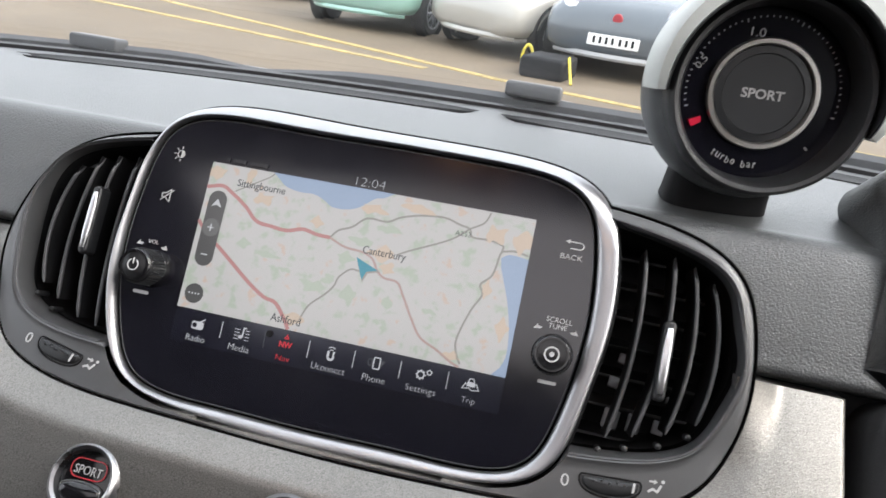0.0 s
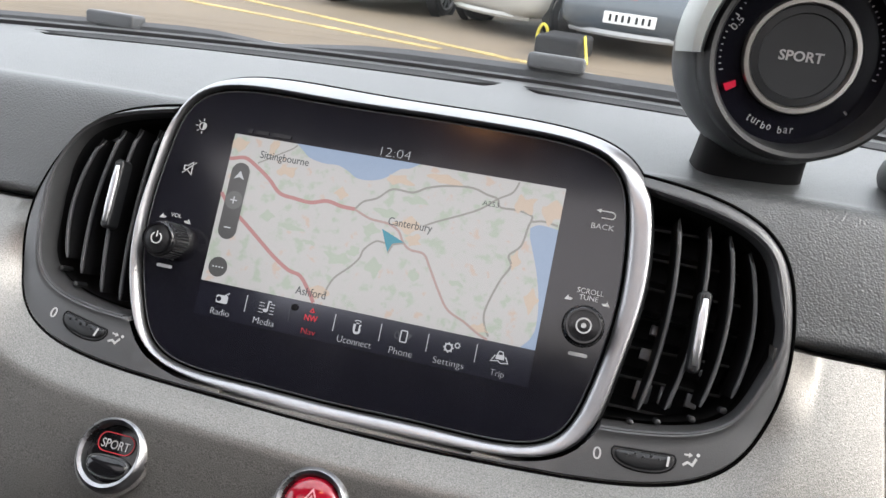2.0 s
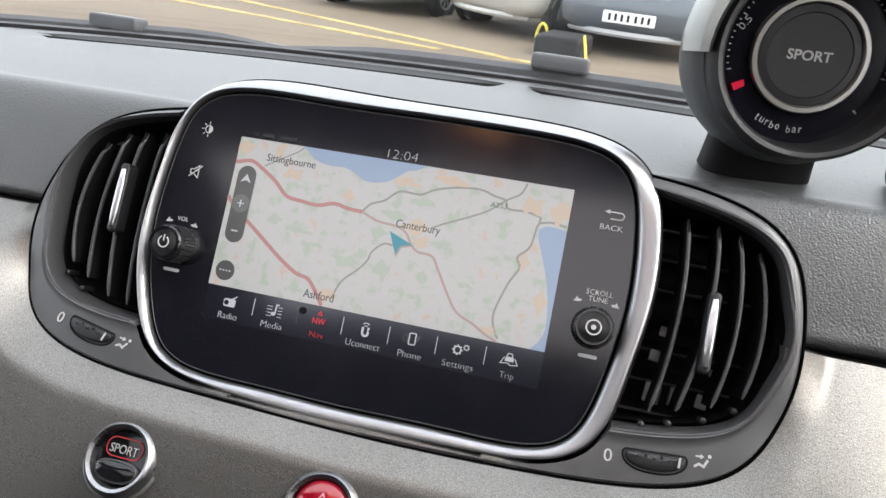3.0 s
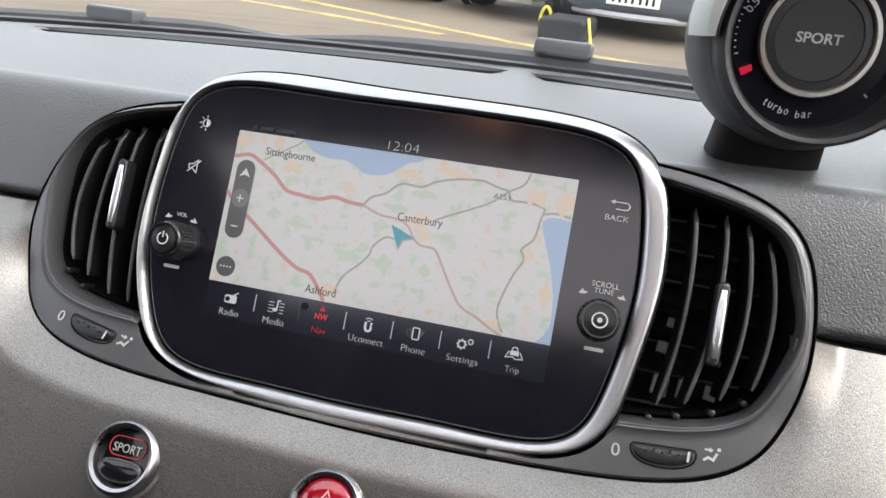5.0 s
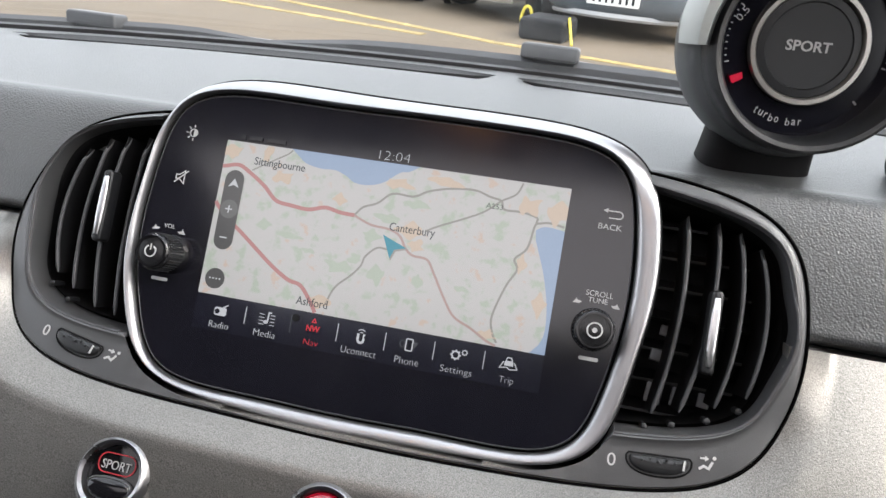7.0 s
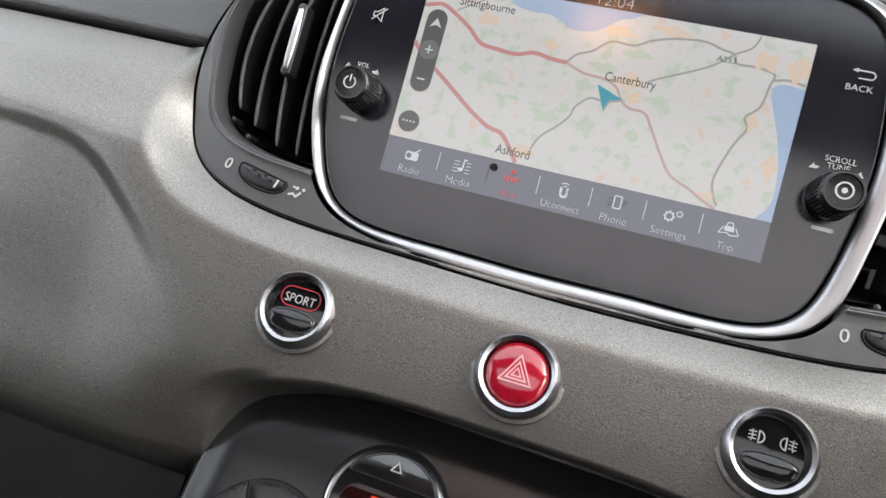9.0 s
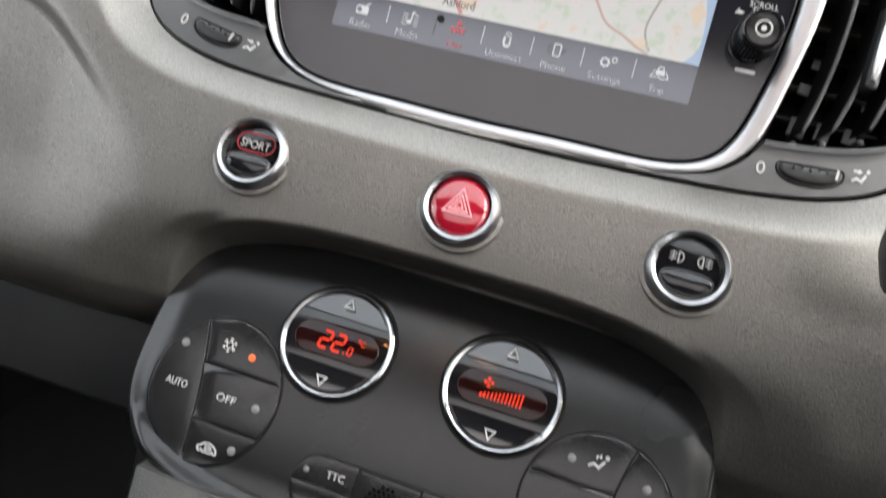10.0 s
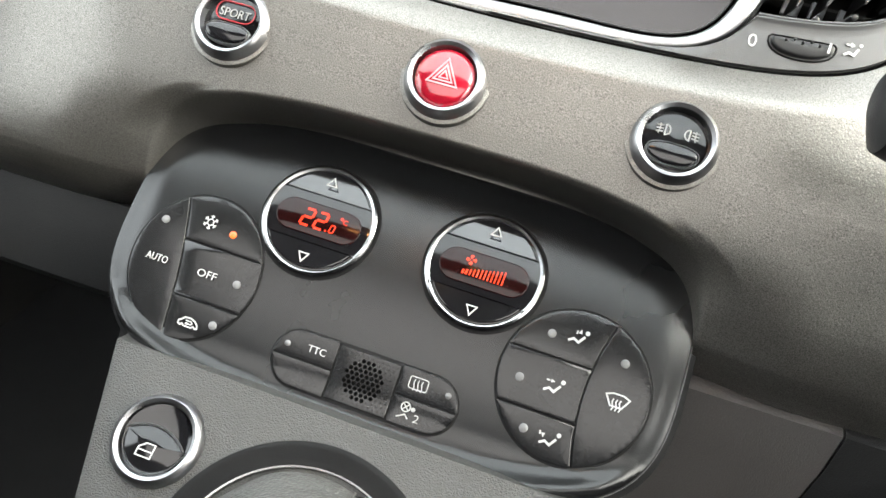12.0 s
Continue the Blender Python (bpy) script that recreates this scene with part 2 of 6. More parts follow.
def cut(pts, nx, nz, d):
    """The part of an outline where nx * x + nz * z < d."""
    out = []
    for (x0, z0), (x1, z1) in zip(pts, pts[1:] + pts[:1]):
        a, b = nx * x0 + nz * z0 - d, nx * x1 + nz * z1 - d
        if a <= 0:
            out.append((x0, z0))
        if a * b < 0:
            k = a / (a - b)
            out.append((x0 + k * (x1 - x0), z0 + k * (z1 - z0)))
    return out


def cut_curve(pts, bend, side, gap):
    """The part of an outline on one side (-1 or 1) of the curve x = bend(z), held off it by gap."""
    moved_ = [(x - bend(z), z) for x, z in pts]
    kept = cut(moved_, -side, 0, -gap)
    out = []
    for (x0, z0), (x1, z1) in zip(kept, kept[1:] + kept[:1]):
        out.append((x0, z0))
        if abs(abs(x0) - gap) < 1e-6 and abs(abs(x1) - gap) < 1e-6 and abs(z1 - z0) > 0.004:
            out += [(x0, z0 + (z1 - z0) * i / 10) for i in range(1, 10)]
    return [(x + bend(z), z) for x, z in out]


def splined(pts, per=6):
    """A smooth open curve through a few points."""
    out = []
    p = [pts[0]] + list(pts) + [pts[-1]]
    for i in range(1, len(p) - 2):
        for k in range(per):
            t = k / per
            out.append(tuple(0.5 * (2 * p[i][j] + (p[i + 1][j] - p[i - 1][j]) * t + (2 * p[i - 1][j] - 5 * p[i][j] + 4 * p[i + 1][j] - p[i + 2][j]) * t * t
                                    + (3 * p[i][j] - p[i - 1][j] - 3 * p[i + 1][j] + p[i + 2][j]) * t ** 3) for j in range(len(pts[0]))))
    return out + [tuple(pts[-1])]


def smoothstep(a, b, x):
    t = np.clip((x - a) / (b - a), 0, 1)
    return t * t * (3 - 2 * t)


def sheet(xs, zs, depth):
    """A curved skin over a grid of x and z, y = depth(X, Z) as arrays."""
    X, Z = np.meshgrid(xs, zs)
    Y = depth(X, Z)
    me = bpy.data.meshes.new("skin")
    h, w = X.shape
    verts = np.stack((X, Y, Z), -1).reshape(-1, 3).tolist()
    faces = [(r * w + c, r * w + c + 1, r * w + w + c + 1, r * w + w + c) for r in range(h - 1) for c in range(w - 1)]
    me.from_pydata(verts, [], faces)
    bm = bmesh.new()
    bm.from_mesh(me)
    bpy.data.meshes.remove(me)
    return bm


# ---- the dashboard's large skins ----
MIDDLE = 0.0045
# outlines in millimetres: middle x and z, half width, half height, squareness, then the waves of their bulge
POD_SHAPE = (1.43, 15.80, 165.93, 65.40, 4.73, 0.0002, 0.0225, 0.0149, 0.0104, -0.0028, -0.0112, 0.0272, 0.0046, -0.0025, 0.0010, -0.0025, -0.0037)
HOLE_SHAPE = (10.69, 21.91, 166.46, 49.70, 5.21, -0.0480, 0.1053, -0.0347, -0.0082, -0.0102, -0.0553, 0.0326, 0.0132, 0.0116, 0.0161, -0.0021, -0.0072)
GLASS_SHAPE = (0.29, 22.11, 99.72, 66.87, 6.71, -0.0193, 0.0421, 0.0566, -0.0031, -0.0062, 0.0038, 0.0168, -0.0007, 0.0002, -0.0036, -0.0024, 0.0033)
BEZEL_SHAPE = (2.39, 24.32, 108.49, 73.15, 5.41, -0.0145, 0.0228, 0.0320, -0.0024, -0.0017, 0.0077, 0.0148, 0.0059, -0.0014, -0.0045, 0.0016, 0.0056)


def bulge(shape, w):
    return 1 + sum(shape[5 + 2 * k] * np.cos((k + 1) * w) + shape[6 + 2 * k] * np.sin((k + 1) * w) for k in range(6))


def swept(shape, count):
    """A closed outline in x and z from one of the shapes above."""
    cx, cz, a, b, n = shape[:5]
    pts = []
    for i in range(count):
        w = 2 * math.pi * (i + 0.5) / count
        c, s = math.cos(w), math.sin(w)
        f = float(bulge(shape, w)) / (abs(c) ** n + abs(s) ** n) ** (1 / n) / 1000
        pts.append((cx / 1000 + a * c * f, cz / 1000 + b * s * f))
    return pts


def within_shape(shape, X, Z):
    """1 on the outline, less inside it, more outside."""
    cx, cz, a, b, n = shape[:5]
    x, z = (1000 * X - cx) / a, (1000 * Z - cz) / b
    return (np.abs(x) ** n + np.abs(z) ** n) ** (1 / n) / bulge(shape, np.arctan2(z, x))


POD, HOLE = swept(POD_SHAPE, 640), swept(HOLE_SHAPE, 640)
SEAM = 0.0205


def oval(X, Z, cx, cz, a, up, down, n):
    b = np.where(Z > cz, up, down)
    return ((np.abs(X - cx) / a) ** n + (np.abs(Z - cz) / b) ** n) ** (1 / n)


def sweep(X):
    """How far the whole dashboard draws back towards the passenger's door."""
    return 0.30 * np.maximum(0, np.abs(X) - 0.22) ** 2


def fascia_profile(z):
    """Depth of the painted fascia by height, below the vent frame."""
    zs = [-0.24, -0.20, -0.172, -0.160, -0.150, -0.135, -0.115, -0.09, -0.07, -0.05, -0.02, 0.03]
    ys = [0.08, 0.05, 0.022, -0.001, -0.0135, -0.0190, -0.0196, -0.0192, -0.0184, -0.0174, -0.012, 0.0]
    return np.interp(z, zs, ys)


def side_profile(z):
    """The same, out beyond the vents."""
    zs = [-0.24, -0.185, -0.174, -0.168, -0.162, -0.15, -0.13, -0.11, -0.09, -0.07, -0.03, 0.0, 0.012, SEAM, 0.05]
    ys = [0.08, 0.06, 0.030, 0.007, -0.0075, -0.0165, -0.0198, -0.0215, -0.0228, -0.0250, -0.0240, -0.0060, 0.0045, 0.0118, 0.036]
    return np.interp(z, zs, ys)


def near_profile(z):
    """The same, close beside the vents."""
    zs = [-0.24, -0.187, -0.174, -0.168, -0.162, -0.15, -0.13, -0.11, -0.09, -0.07, -0.05, -0.03, 0.0, 0.012, SEAM, 0.05]
    ys = [0.08, 0.06, 0.030, 0.007, -0.0075, -0.0150, -0.0174, -0.0184, -0.0190, -0.0195, -0.0198, -0.0205, -0.0040, 0.0048, 0.0115, 0.034]
    return np.interp(z, zs, ys)


def column_profile(z):
    """The same, beside the vent near the steering column, where the face leans less."""
    zs = [-0.24, -0.187, -0.174, -0.168, -0.162, -0.15, -0.13, -0.11, -0.09, -0.07, -0.05, -0.03, 0.0, 0.012, SEAM, 0.05]
    ys = [0.08, 0.06, 0.030, 0.011, 0.005, -0.0065, -0.0137, -0.0170, -0.0184, -0.0164, -0.0118, -0.0054, 0.0050, 0.0091, 0.0120, 0.0220]
    return np.interp(z, zs, ys)


def frame_lean(z):
    """How far the vent frame comes forward towards its lower edge."""
    t = -0.012 - z
    return -0.257 * 0.5 * (t + np.sqrt(t * t + 0.005 ** 2)) + 0.0005


def off_pod(X, Z):
    """Distance outside the vent frame's outline."""
    o, h = within_shape(POD_SHAPE, X, Z), 0.0005
    return (o - 1) / np.hypot((within_shape(POD_SHAPE, X + h, Z) - o) / h, (within_shape(POD_SHAPE, X, Z + h) - o) / h)


def soften(f, z, w=0.003):
    return sum(k * f(z + d * w) for k, d in ((0.1, -1.5), (0.2, -0.75), (0.4, 0), (0.2, 0.75), (0.1, 1.5)))


def fascia_depth(X, Z):
    o = within_shape(POD_SHAPE, X, Z)
    k = smoothstep(0.10, 0.19, np.abs(X + 0.005))
    far = smoothstep(-0.185, -0.275, X)
    y = soften(fascia_profile, Z) * (1 - k) + (soften(side_profile, Z) * far + np.where(X < 0, soften(near_profile, Z, 0.006), soften(column_profile, Z, 0.006)) * (1 - far)) * k
    # a broad lip rises from the vent frame's edge to the face, and ends in a soft fold
    d = np.clip(off_pod(X, Z), 0, 1)
    q = np.clip(d / 0.0155, 0, 1)
    rise = np.where(q < 0.75, q * 0.875 / 0.75, 1 - 2 * (1 - q) ** 2)
    edge = 0.0016 + frame_lean(Z)
    y = y + (edge - y) * (1 - rise)
    # a shallow scoop with a soft crease on the passenger's side
    bend = (X + 0.203) / np.sqrt((X + 0.203) ** 2 + 0.016 ** 2)
    crease = -0.031 - 0.450 * ((X + 0.203) + np.sqrt((X + 0.203) ** 2 + 0.016 ** 2))
    off = (Z - crease) / np.sqrt(1 + (0.450 * (1 + bend)) ** 2)
    left = smoothstep(-0.130, -0.190, X)
    y = y + 0.0036 * left * smoothstep(0.0055, -0.0055, off) * smoothstep(-0.15, -0.10, Z) - 0.0008 * left * np.exp(-(((off - 0.009) / 0.008) ** 2))
    # the recess round the climate panel
    r = oval(X, Z, MIDDLE - 0.0016, -0.1705, 0.130, 0.070, 0.10, 3.4)
    low = smoothstep(-0.098, -0.148, Z) * smoothstep(0.080, 0.128, np.abs(X - MIDDLE))
    y = y + 0.036 * (1 - smoothstep(0.870, 1.01 - 0.085 * low, r)) + 0.010 * low * (1 - smoothstep(0.88, 1.25, r)) + 0.012 * (1 - low) * (1 - smoothstep(0.95, 1.06, r)) * smoothstep(0.09, 0.12, np.abs(X - MIDDLE))
    # its upper edge turns in under the soft dashboard
    y = y + 0.022 * smoothstep(SEAM, SEAM + 0.003, Z)
    # nothing of the skin shows inside the vents
    y = y + 0.10 * (o < 0.96)
    # holes for the three round buttons
    for bx, bz in ((-0.0870, -0.0783), (0.0028, -0.0780), (0.0908, -0.0782)):
        y = y + 0.008 * (1 - smoothstep(0.0105, 0.0130, np.hypot(X - bx, Z - bz)))
    # it turns away and ends rounded towards the steering column
    y = y + 1.4 * np.maximum(0, X - 0.165) ** 2
    y = y + 0.03 * smoothstep(0.2115, 0.2185, X) ** 2
    return y + sweep(X)


single("dashboard_fascia", sheet(np.append(np.arange(-0.62, -0.22, 0.004), np.arange(-0.22, 0.2191, 0.0011)), np.concatenate([np.arange(-0.215, -0.165, 0.0013), np.arange(-0.165, -0.085, 0.0007), np.arange(-0.085, SEAM, 0.0013), [SEAM, SEAM + 0.0012, SEAM + 0.003, SEAM + 0.006]]), fascia_depth), FASCIA, DASH,
       "satin metallic grey fascia panel across the dashboard", "dashboard panel", "structure", 60)


def upper_dash():
    """The soft upper dashboard: from the fascia's seam over its roll to the windscreen."""
    c, s = math.cos(radians(LEAN_BACK)), math.sin(radians(LEAN_BACK))
    rows = [(0.050, 0.0235), (0.018, 0.0235), (0.0125, 0.0245), (0.0105, 0.027), (0.0105, 0.033), (0.0110, 0.048), (0.0122, 0.063), (0.0138, 0.074), (0.0160, 0.0808), (0.0200, 0.0850), (0.0270, 0.0882), (0.0370, 0.0935)]
    y0, z0 = rows[-1]
    rows = rows[:2] + splined(rows[2:], 5)
    xs = np.concatenate([np.linspace(-0.66, -0.2, 60), np.linspace(-0.199, 0.199, 320), np.linspace(0.2, 0.62, 60)])
    rings = []
    for y, z in rows:
        ring = []
        for x in xs:
            near = float(within_shape(POD_SHAPE, x, z))
            ring.append((x, y + float(sweep(np.array([x]))[0]) + 0.003 * float(1 - smoothstep(1.002, 1.014, near)), z))
        rings.append(ring)
    depth = 0.191
    for k in range(1, 18):
        ring = []
        for x in xs:
            q = k / 17
            d = (depth - 0.42 * x * x) * q
            # two long, shallow defroster grooves
            wy = d
            groove = 0.0
            for a, b in ((-0.326, 0.010), (0.026, 0.330)):
                inside = min(1, max(0, (x - a) / 0.012)) * min(1, max(0, (b - x) / 0.012))
                edge = (depth - 0.42 * x * x)
                groove += inside * 0.004 * math.exp(-(((d - (edge - 0.025)) / 0.012) ** 2))
            sink = groove + 0.0034 * q + 0.004 * q * q
            sw = float(sweep(np.array([x]))[0]) * (1 - q)
            ring.append((x, y0 + sw + d * c + sink * s, z0 + d * s - sink * c))
        rings.append(ring)
    bm = loft(rings, closed=False)
    # open where the vents and the screen sit
    gone = []
    for f in bm.faces:
        m = f.calc_center_median()
        if m.y < 0.036 and (within_shape(POD_SHAPE, m.x, m.z) < 0.96 or within_shape(BEZEL_SHAPE, m.x, m.z) < 0.975):
            gone.append(f)
    bmesh.ops.delete(bm, geom=gone, context="FACES")
    return bm


single("upper_dashboard", upper_dash(), SOFT, DASH, "soft-touch grained dark grey upper dashboard", "dashboard", "structure", 60)
for a, b in ((-0.62, -0.172), (0.162, 0.24)):
    single("dashboard_groove", loft([[(x, 0.032 + float(sweep(np.array([x]))[0]), z) for x in np.linspace(a, b, 30)] for z in (0.014, 0.030)], closed=False), DARK, DASH,
           "dark groove between the fascia and the upper dashboard", "groove", "structure")


def defroster(x0, x1):
    """A long dark slot in the top of the dashboard, near the glass."""
    c, s = math.cos(radians(LEAN_BACK)), math.sin(radians(LEAN_BACK))
    rings = []
    for i in range(41):
        x = x0 + (x1 - x0) * i / 40
        edge = 0.191 - 0.42 * x * x
        thin = min(1, 0.25 + 6 * min(i, 40 - i) / 40)
        ring = []
        for d, up in ((-0.0112, -0.0050), (-0.0100, -0.0014), (0.0, -0.0028), (0.0100, -0.0006), (0.0112, -0.0050)):
            dd = edge - 0.025 + d * thin
            q = dd / edge
            rise = -0.0034 * q - 0.004 * q * q + up + 0.0008
            ring.append((x, 0.0370 + float(sweep(np.array([x]))[0]) * (1 - q) + dd * c - rise * s, 0.0935 + dd * s + rise * c))
        rings.append(ring)
    return loft(rings, closed=False)


for x0, x1 in ((-0.332, 0.010), (0.026, 0.330)):
    single("defroster_slot", defroster(x0, x1), LOWER, DASH, "long dark demister slot in the dashboard top", "demister", "structure")

# ---- vent frame and air vents ----
SCREEN_EDGE = np.array(offset(swept(BEZEL_SHAPE, 800), 0.0009))


def beyond_screen(x, z):
    """Distance outside the screen's bezel; negative behind it."""
    d = SCREEN_EDGE - (x, z)
    i = int(np.argmin((d ** 2).sum(axis=1)))
    far = float(np.hypot(d[i, 0], d[i, 1]))
    return far if within_shape(BEZEL_SHAPE, x, z) > 1.009 else -far


def vent_frame():
    """A moulded rim: small outer edge, broad crowned band, a rolled inner lip and the wall down to the vents."""
    steps = ((0, 0.0, 0.020), (0, 0.0, 0.0030), (0, 0.0005, 0.0012), (0, 0.0012, 0.0002), (1, 0.30, -0.0005), (1, 0.50, -0.0010), (1, 0.70, -0.0013),
             (2, -0.0034, -0.0016), (2, -0.0024, -0.0022), (2, -0.0014, -0.0027), (2, -0.0006, -0.0025), (2, 0.0, -0.0014), (2, 0.0006, 0.0010), (2, 0.0012, 0.0050), (2, 0.0018, 0.013))
    rings = [[] for k in steps]
    for p, q in zip(POD, HOLE):
        wide = math.hypot(q[0] - p[0], q[1] - p[1])
        stop = 2.0
        if beyond_screen(*q) < 0:
            lo, hi = 0.0, 1.0
            if beyond_screen(*p) < 0:
                hi = 0.0
            for turn in range(12):
                mid = (lo + hi) / 2
                lo, hi = (mid, hi) if beyond_screen(p[0] + (q[0] - p[0]) * mid, p[1] + (q[1] - p[1]) * mid) > 0 else (lo, mid)
            stop = hi
        small = min(1.0, wide / 0.0075)
        last = 0.0
        for ring, (mode, at, y) in zip(rings, steps):
            k = at * small / wide if mode == 0 else at if mode == 1 else 1 + at * small / wide
            if k > stop:
                k, y = stop, (last if stop > 0 else 0.004)
            x, z = p[0] + (q[0] - p[0]) * k, p[1] + (q[1] - p[1]) * k
            last = y
            ring.append((x, y + float(frame_lean(z)), z))
    return loft(rings)


frame_thing = thing("vent_frame", DASH, "dark grey moulded oval frame round both air vents and the screen", "vent frame")
SILL_MESH = vent_frame()
SILL = np.array([v.co for v in SILL_MESH.verts if v.co.y < 0.004])
part("surround", SILL_MESH, FRAME, frame_thing)


def on_sill(x, z, turn, lift=0.0):
    """A pose on the frame's sill at x, z, leaning as the sill does there."""
    near = SILL[((SILL[:, [0, 2]] - (x, z)) ** 2).sum(axis=1) < 0.006 ** 2]
    a, b, c = np.linalg.lstsq(np.c_[near[:, 0] - x, near[:, 2] - z, np.ones(len(near))], near[:, 1], rcond=None)[0]
    return pose(x, c - lift, z, -math.degrees(math.atan(b)), 0, math.degrees(math.atan(a))) @ pose(0, 0, 0, 0, turn, 0)


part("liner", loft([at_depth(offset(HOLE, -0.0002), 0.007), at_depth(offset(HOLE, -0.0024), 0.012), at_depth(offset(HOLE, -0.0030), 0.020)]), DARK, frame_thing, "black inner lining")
LIP = [p for p in offset(HOLE, 0.0003) if beyond_screen(*p) > 0.0006]
for side in (-1, 1):
    run = sorted([p for p in LIP if p[0] * side > 0.09], key=lambda p: math.atan2(p[1] - 0.025, side * (p[0] - side * 0.10)))
    part("inner_lip", tube([(x, -0.0020 * min(1.0, 0.4 + 40 * max(0.0, 0.05 - z)) + float(frame_lean(z)), z) for x, z in run], 0.0008, 8), EDGE, frame_thing, "rounded inner lip")
part("edge_seal", loft([[(x, y + float(frame_lean(z)), z) for x, z in offset(POD, o)] for o, y in ((-0.0002, 0.0060), (-0.0002, 0.0014), (0.0004, 0.0008), (0.0011, 0.0010), (0.0012, 0.0060))]), PIT, frame_thing, "black rubber seal")
part("screen_seal", loft([at_depth(offset(swept(BEZEL_SHAPE, 240), o), y) for o, y in ((-0.0010, 0.006), (0.0014, 0.006))]), DARK, frame_thing, "dark gap round the screen")


def vane(x0, bow, zc, top, bottom, deep, thick=0.0006):
    """One upright, slightly bowed blade with a rounded front edge."""
    rings = []
    for i in range(15):
        z = bottom + (top - bottom) * i / 14
        x = x0 + bow * ((z - zc) / 0.03) ** 2
        t = thick * (1 if 0 < i < 14 else 0.5)
        rings.append([(x - t, deep, z), (x - t, 0.0050, z), (x - t * 0.6, 0.0042, z), (x + t * 0.6, 0.0042, z), (x + t, 0.0050, z), (x + t, deep, z)])
    return loft(rings, first=True, last=True)


def edge_bead(x0, bow, zc, top, bottom):
    """The rounded bead along a blade's front, thin at both ends."""
    rings = []
    for i in range(23):
        q = i / 22
        z = bottom + (top - bottom) * q
        w = 0.0009 * min(1.0, 0.45 + 12 * min(q, 1 - q))
        x = x0 + bow * ((z - zc) / 0.03) ** 2
        rings.append([(x + w * math.cos(a), 0.0044 + w * math.sin(a) + 0.010 * max(0, q - 0.93) ** 0.5 * 0.8, z) for a in (2 * math.pi * j / 10 for j in range(10))])
    return loft(rings, first=True, last=True)


def thumb_tab(x, low, high, y=0.0):
    body = slab(rounded(0, 0, 0.0048, high - low + 0.0036, 0.0023), y - 0.0032, y + 0.004, 0.0013)
    return moved(body, pose(x, 0, (low + high) / 2, 0, 0, 0))


def louvre(x0, x1, z, tilt):
    c, s = math.cos(radians(tilt)), math.sin(radians(tilt))
    return loft([[(x, 0.034 + u * c, z + u * s + t) for x in (x0, x1)] for u, t in ((0, 0), (0.013, 0), (0.013, 0.0012), (0, 0.0012))], closed=False, loop=True)


def seat_icon():
    """The little seated figure sign with its arrow, drawn as plain strokes."""
    body = [[(-0.0030, -0.0024), (-0.0012, -0.0012), (0.0006, -0.0020), (0.0020, 0.0006)]]
    return joined(ribbon(body, 0.0009), flat(ellipse(0.0026, 0.0020, 0.0007, 0.0007, 12)), ribbon([[(-0.0026, 0.0016), (-0.0006, 0.0016)]], 0.0007), flat([(-0.0008, 0.0006), (0.0006, 0.0016), (-0.0008, 0.0026)]))


def air_vent(name, vanes, tab, wall, slot, icon, zero, words):
    vent = thing(name, DASH, words, "air vent", "dashboard air vents")
    x0, x1 = wall
    duct = cut(cut(offset(HOLE, -0.0030), 1, 0, x1), -1, 0, -x0)
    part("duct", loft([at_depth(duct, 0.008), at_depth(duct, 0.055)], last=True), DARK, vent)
    # blades are near-black, their front beads a lighter grey
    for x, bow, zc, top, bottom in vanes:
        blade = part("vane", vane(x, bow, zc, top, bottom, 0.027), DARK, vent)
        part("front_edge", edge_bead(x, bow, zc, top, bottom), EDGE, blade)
    for i in range(7):
        part("rear_louvre", louvre(x0, x1, -0.018 + 0.0135 * i, 18), LOUVRE, vent)
    for x, bow, zc, top, bottom in vanes:
        part("pivot", moved(lathe([(0.0006, 0.004), (0.0013, 0.0045), (0.0013, 0.012)], 10), pose(x + bow * ((bottom - zc) / 0.03) ** 2 - 0.002, 0.0, bottom - 0.0055)), BLACK, vent)
    tx, low, high = tab
    grip = part("adjuster", thumb_tab(tx, low, high), BLACK, vent, "black adjuster tab")
    part("inlay", moved(slab(squircle(0, 0, 0.0017, (high - low) / 2, (high - low) / 2, 3, 3, 40), -0.0040, -0.001, 0.0008), pose(tx, 0, (low + high) / 2)), INLAY, grip, "polished chrome inlay")
    # the shut-off wheel in its slot
    sx, sz, turn = slot
    here = on_sill(sx, sz, turn, 0.0004)
    half = [(x, min(z, 0.0026)) for x, z in squircle(0, 0.0010, 0.0118, 0.0034, 0.0056, 4.0, 2.2, 48)]
    dish = part("wheel_slot", moved(band(half, [(-0.0002, 0.003), (0.0, 0.0002), (0.0003, -0.0001), (0.0007, 0.0002), (0.0007, 0.003)]), here), DARK, vent)
    part("slot_floor", moved(flat(half, 0.0014), here), DARK, vent)
    wheel = part("thumbwheel", moved(slab([(x * 0.95, z * 0.90) for x, z in half], -0.0014, 0.002, 0.0012, 0.0004), here), BLACK, vent)
    part("mark", moved(ribbon([[(0.0090, 0.0022), (0.0086, -0.0016)]], 0.0008, -0.0024), here), WHITE, wheel, "white index mark")
    for k in range(5):
        part("stud", moved(lathe([(0.00035, -0.0031), (0.0005, -0.0026), (0.0005, -0.002)], 8, -0.0065 + 0.003 * k, 0.0006 + 0.0008 * (k % 2)), here), BLACK, wheel)
    ix, iz = icon
    part("airflow_sign", moved(seat_icon(), on_sill(ix, iz, turn, 0.0003)), WHITE, vent, "white airflow sign")
    zx, zz = zero
    word("0", 0.0032, 0.0048, 0, 0, WHITE, vent).matrix_basis = on_sill(zx, zz, turn, 0.0003)
    return vent


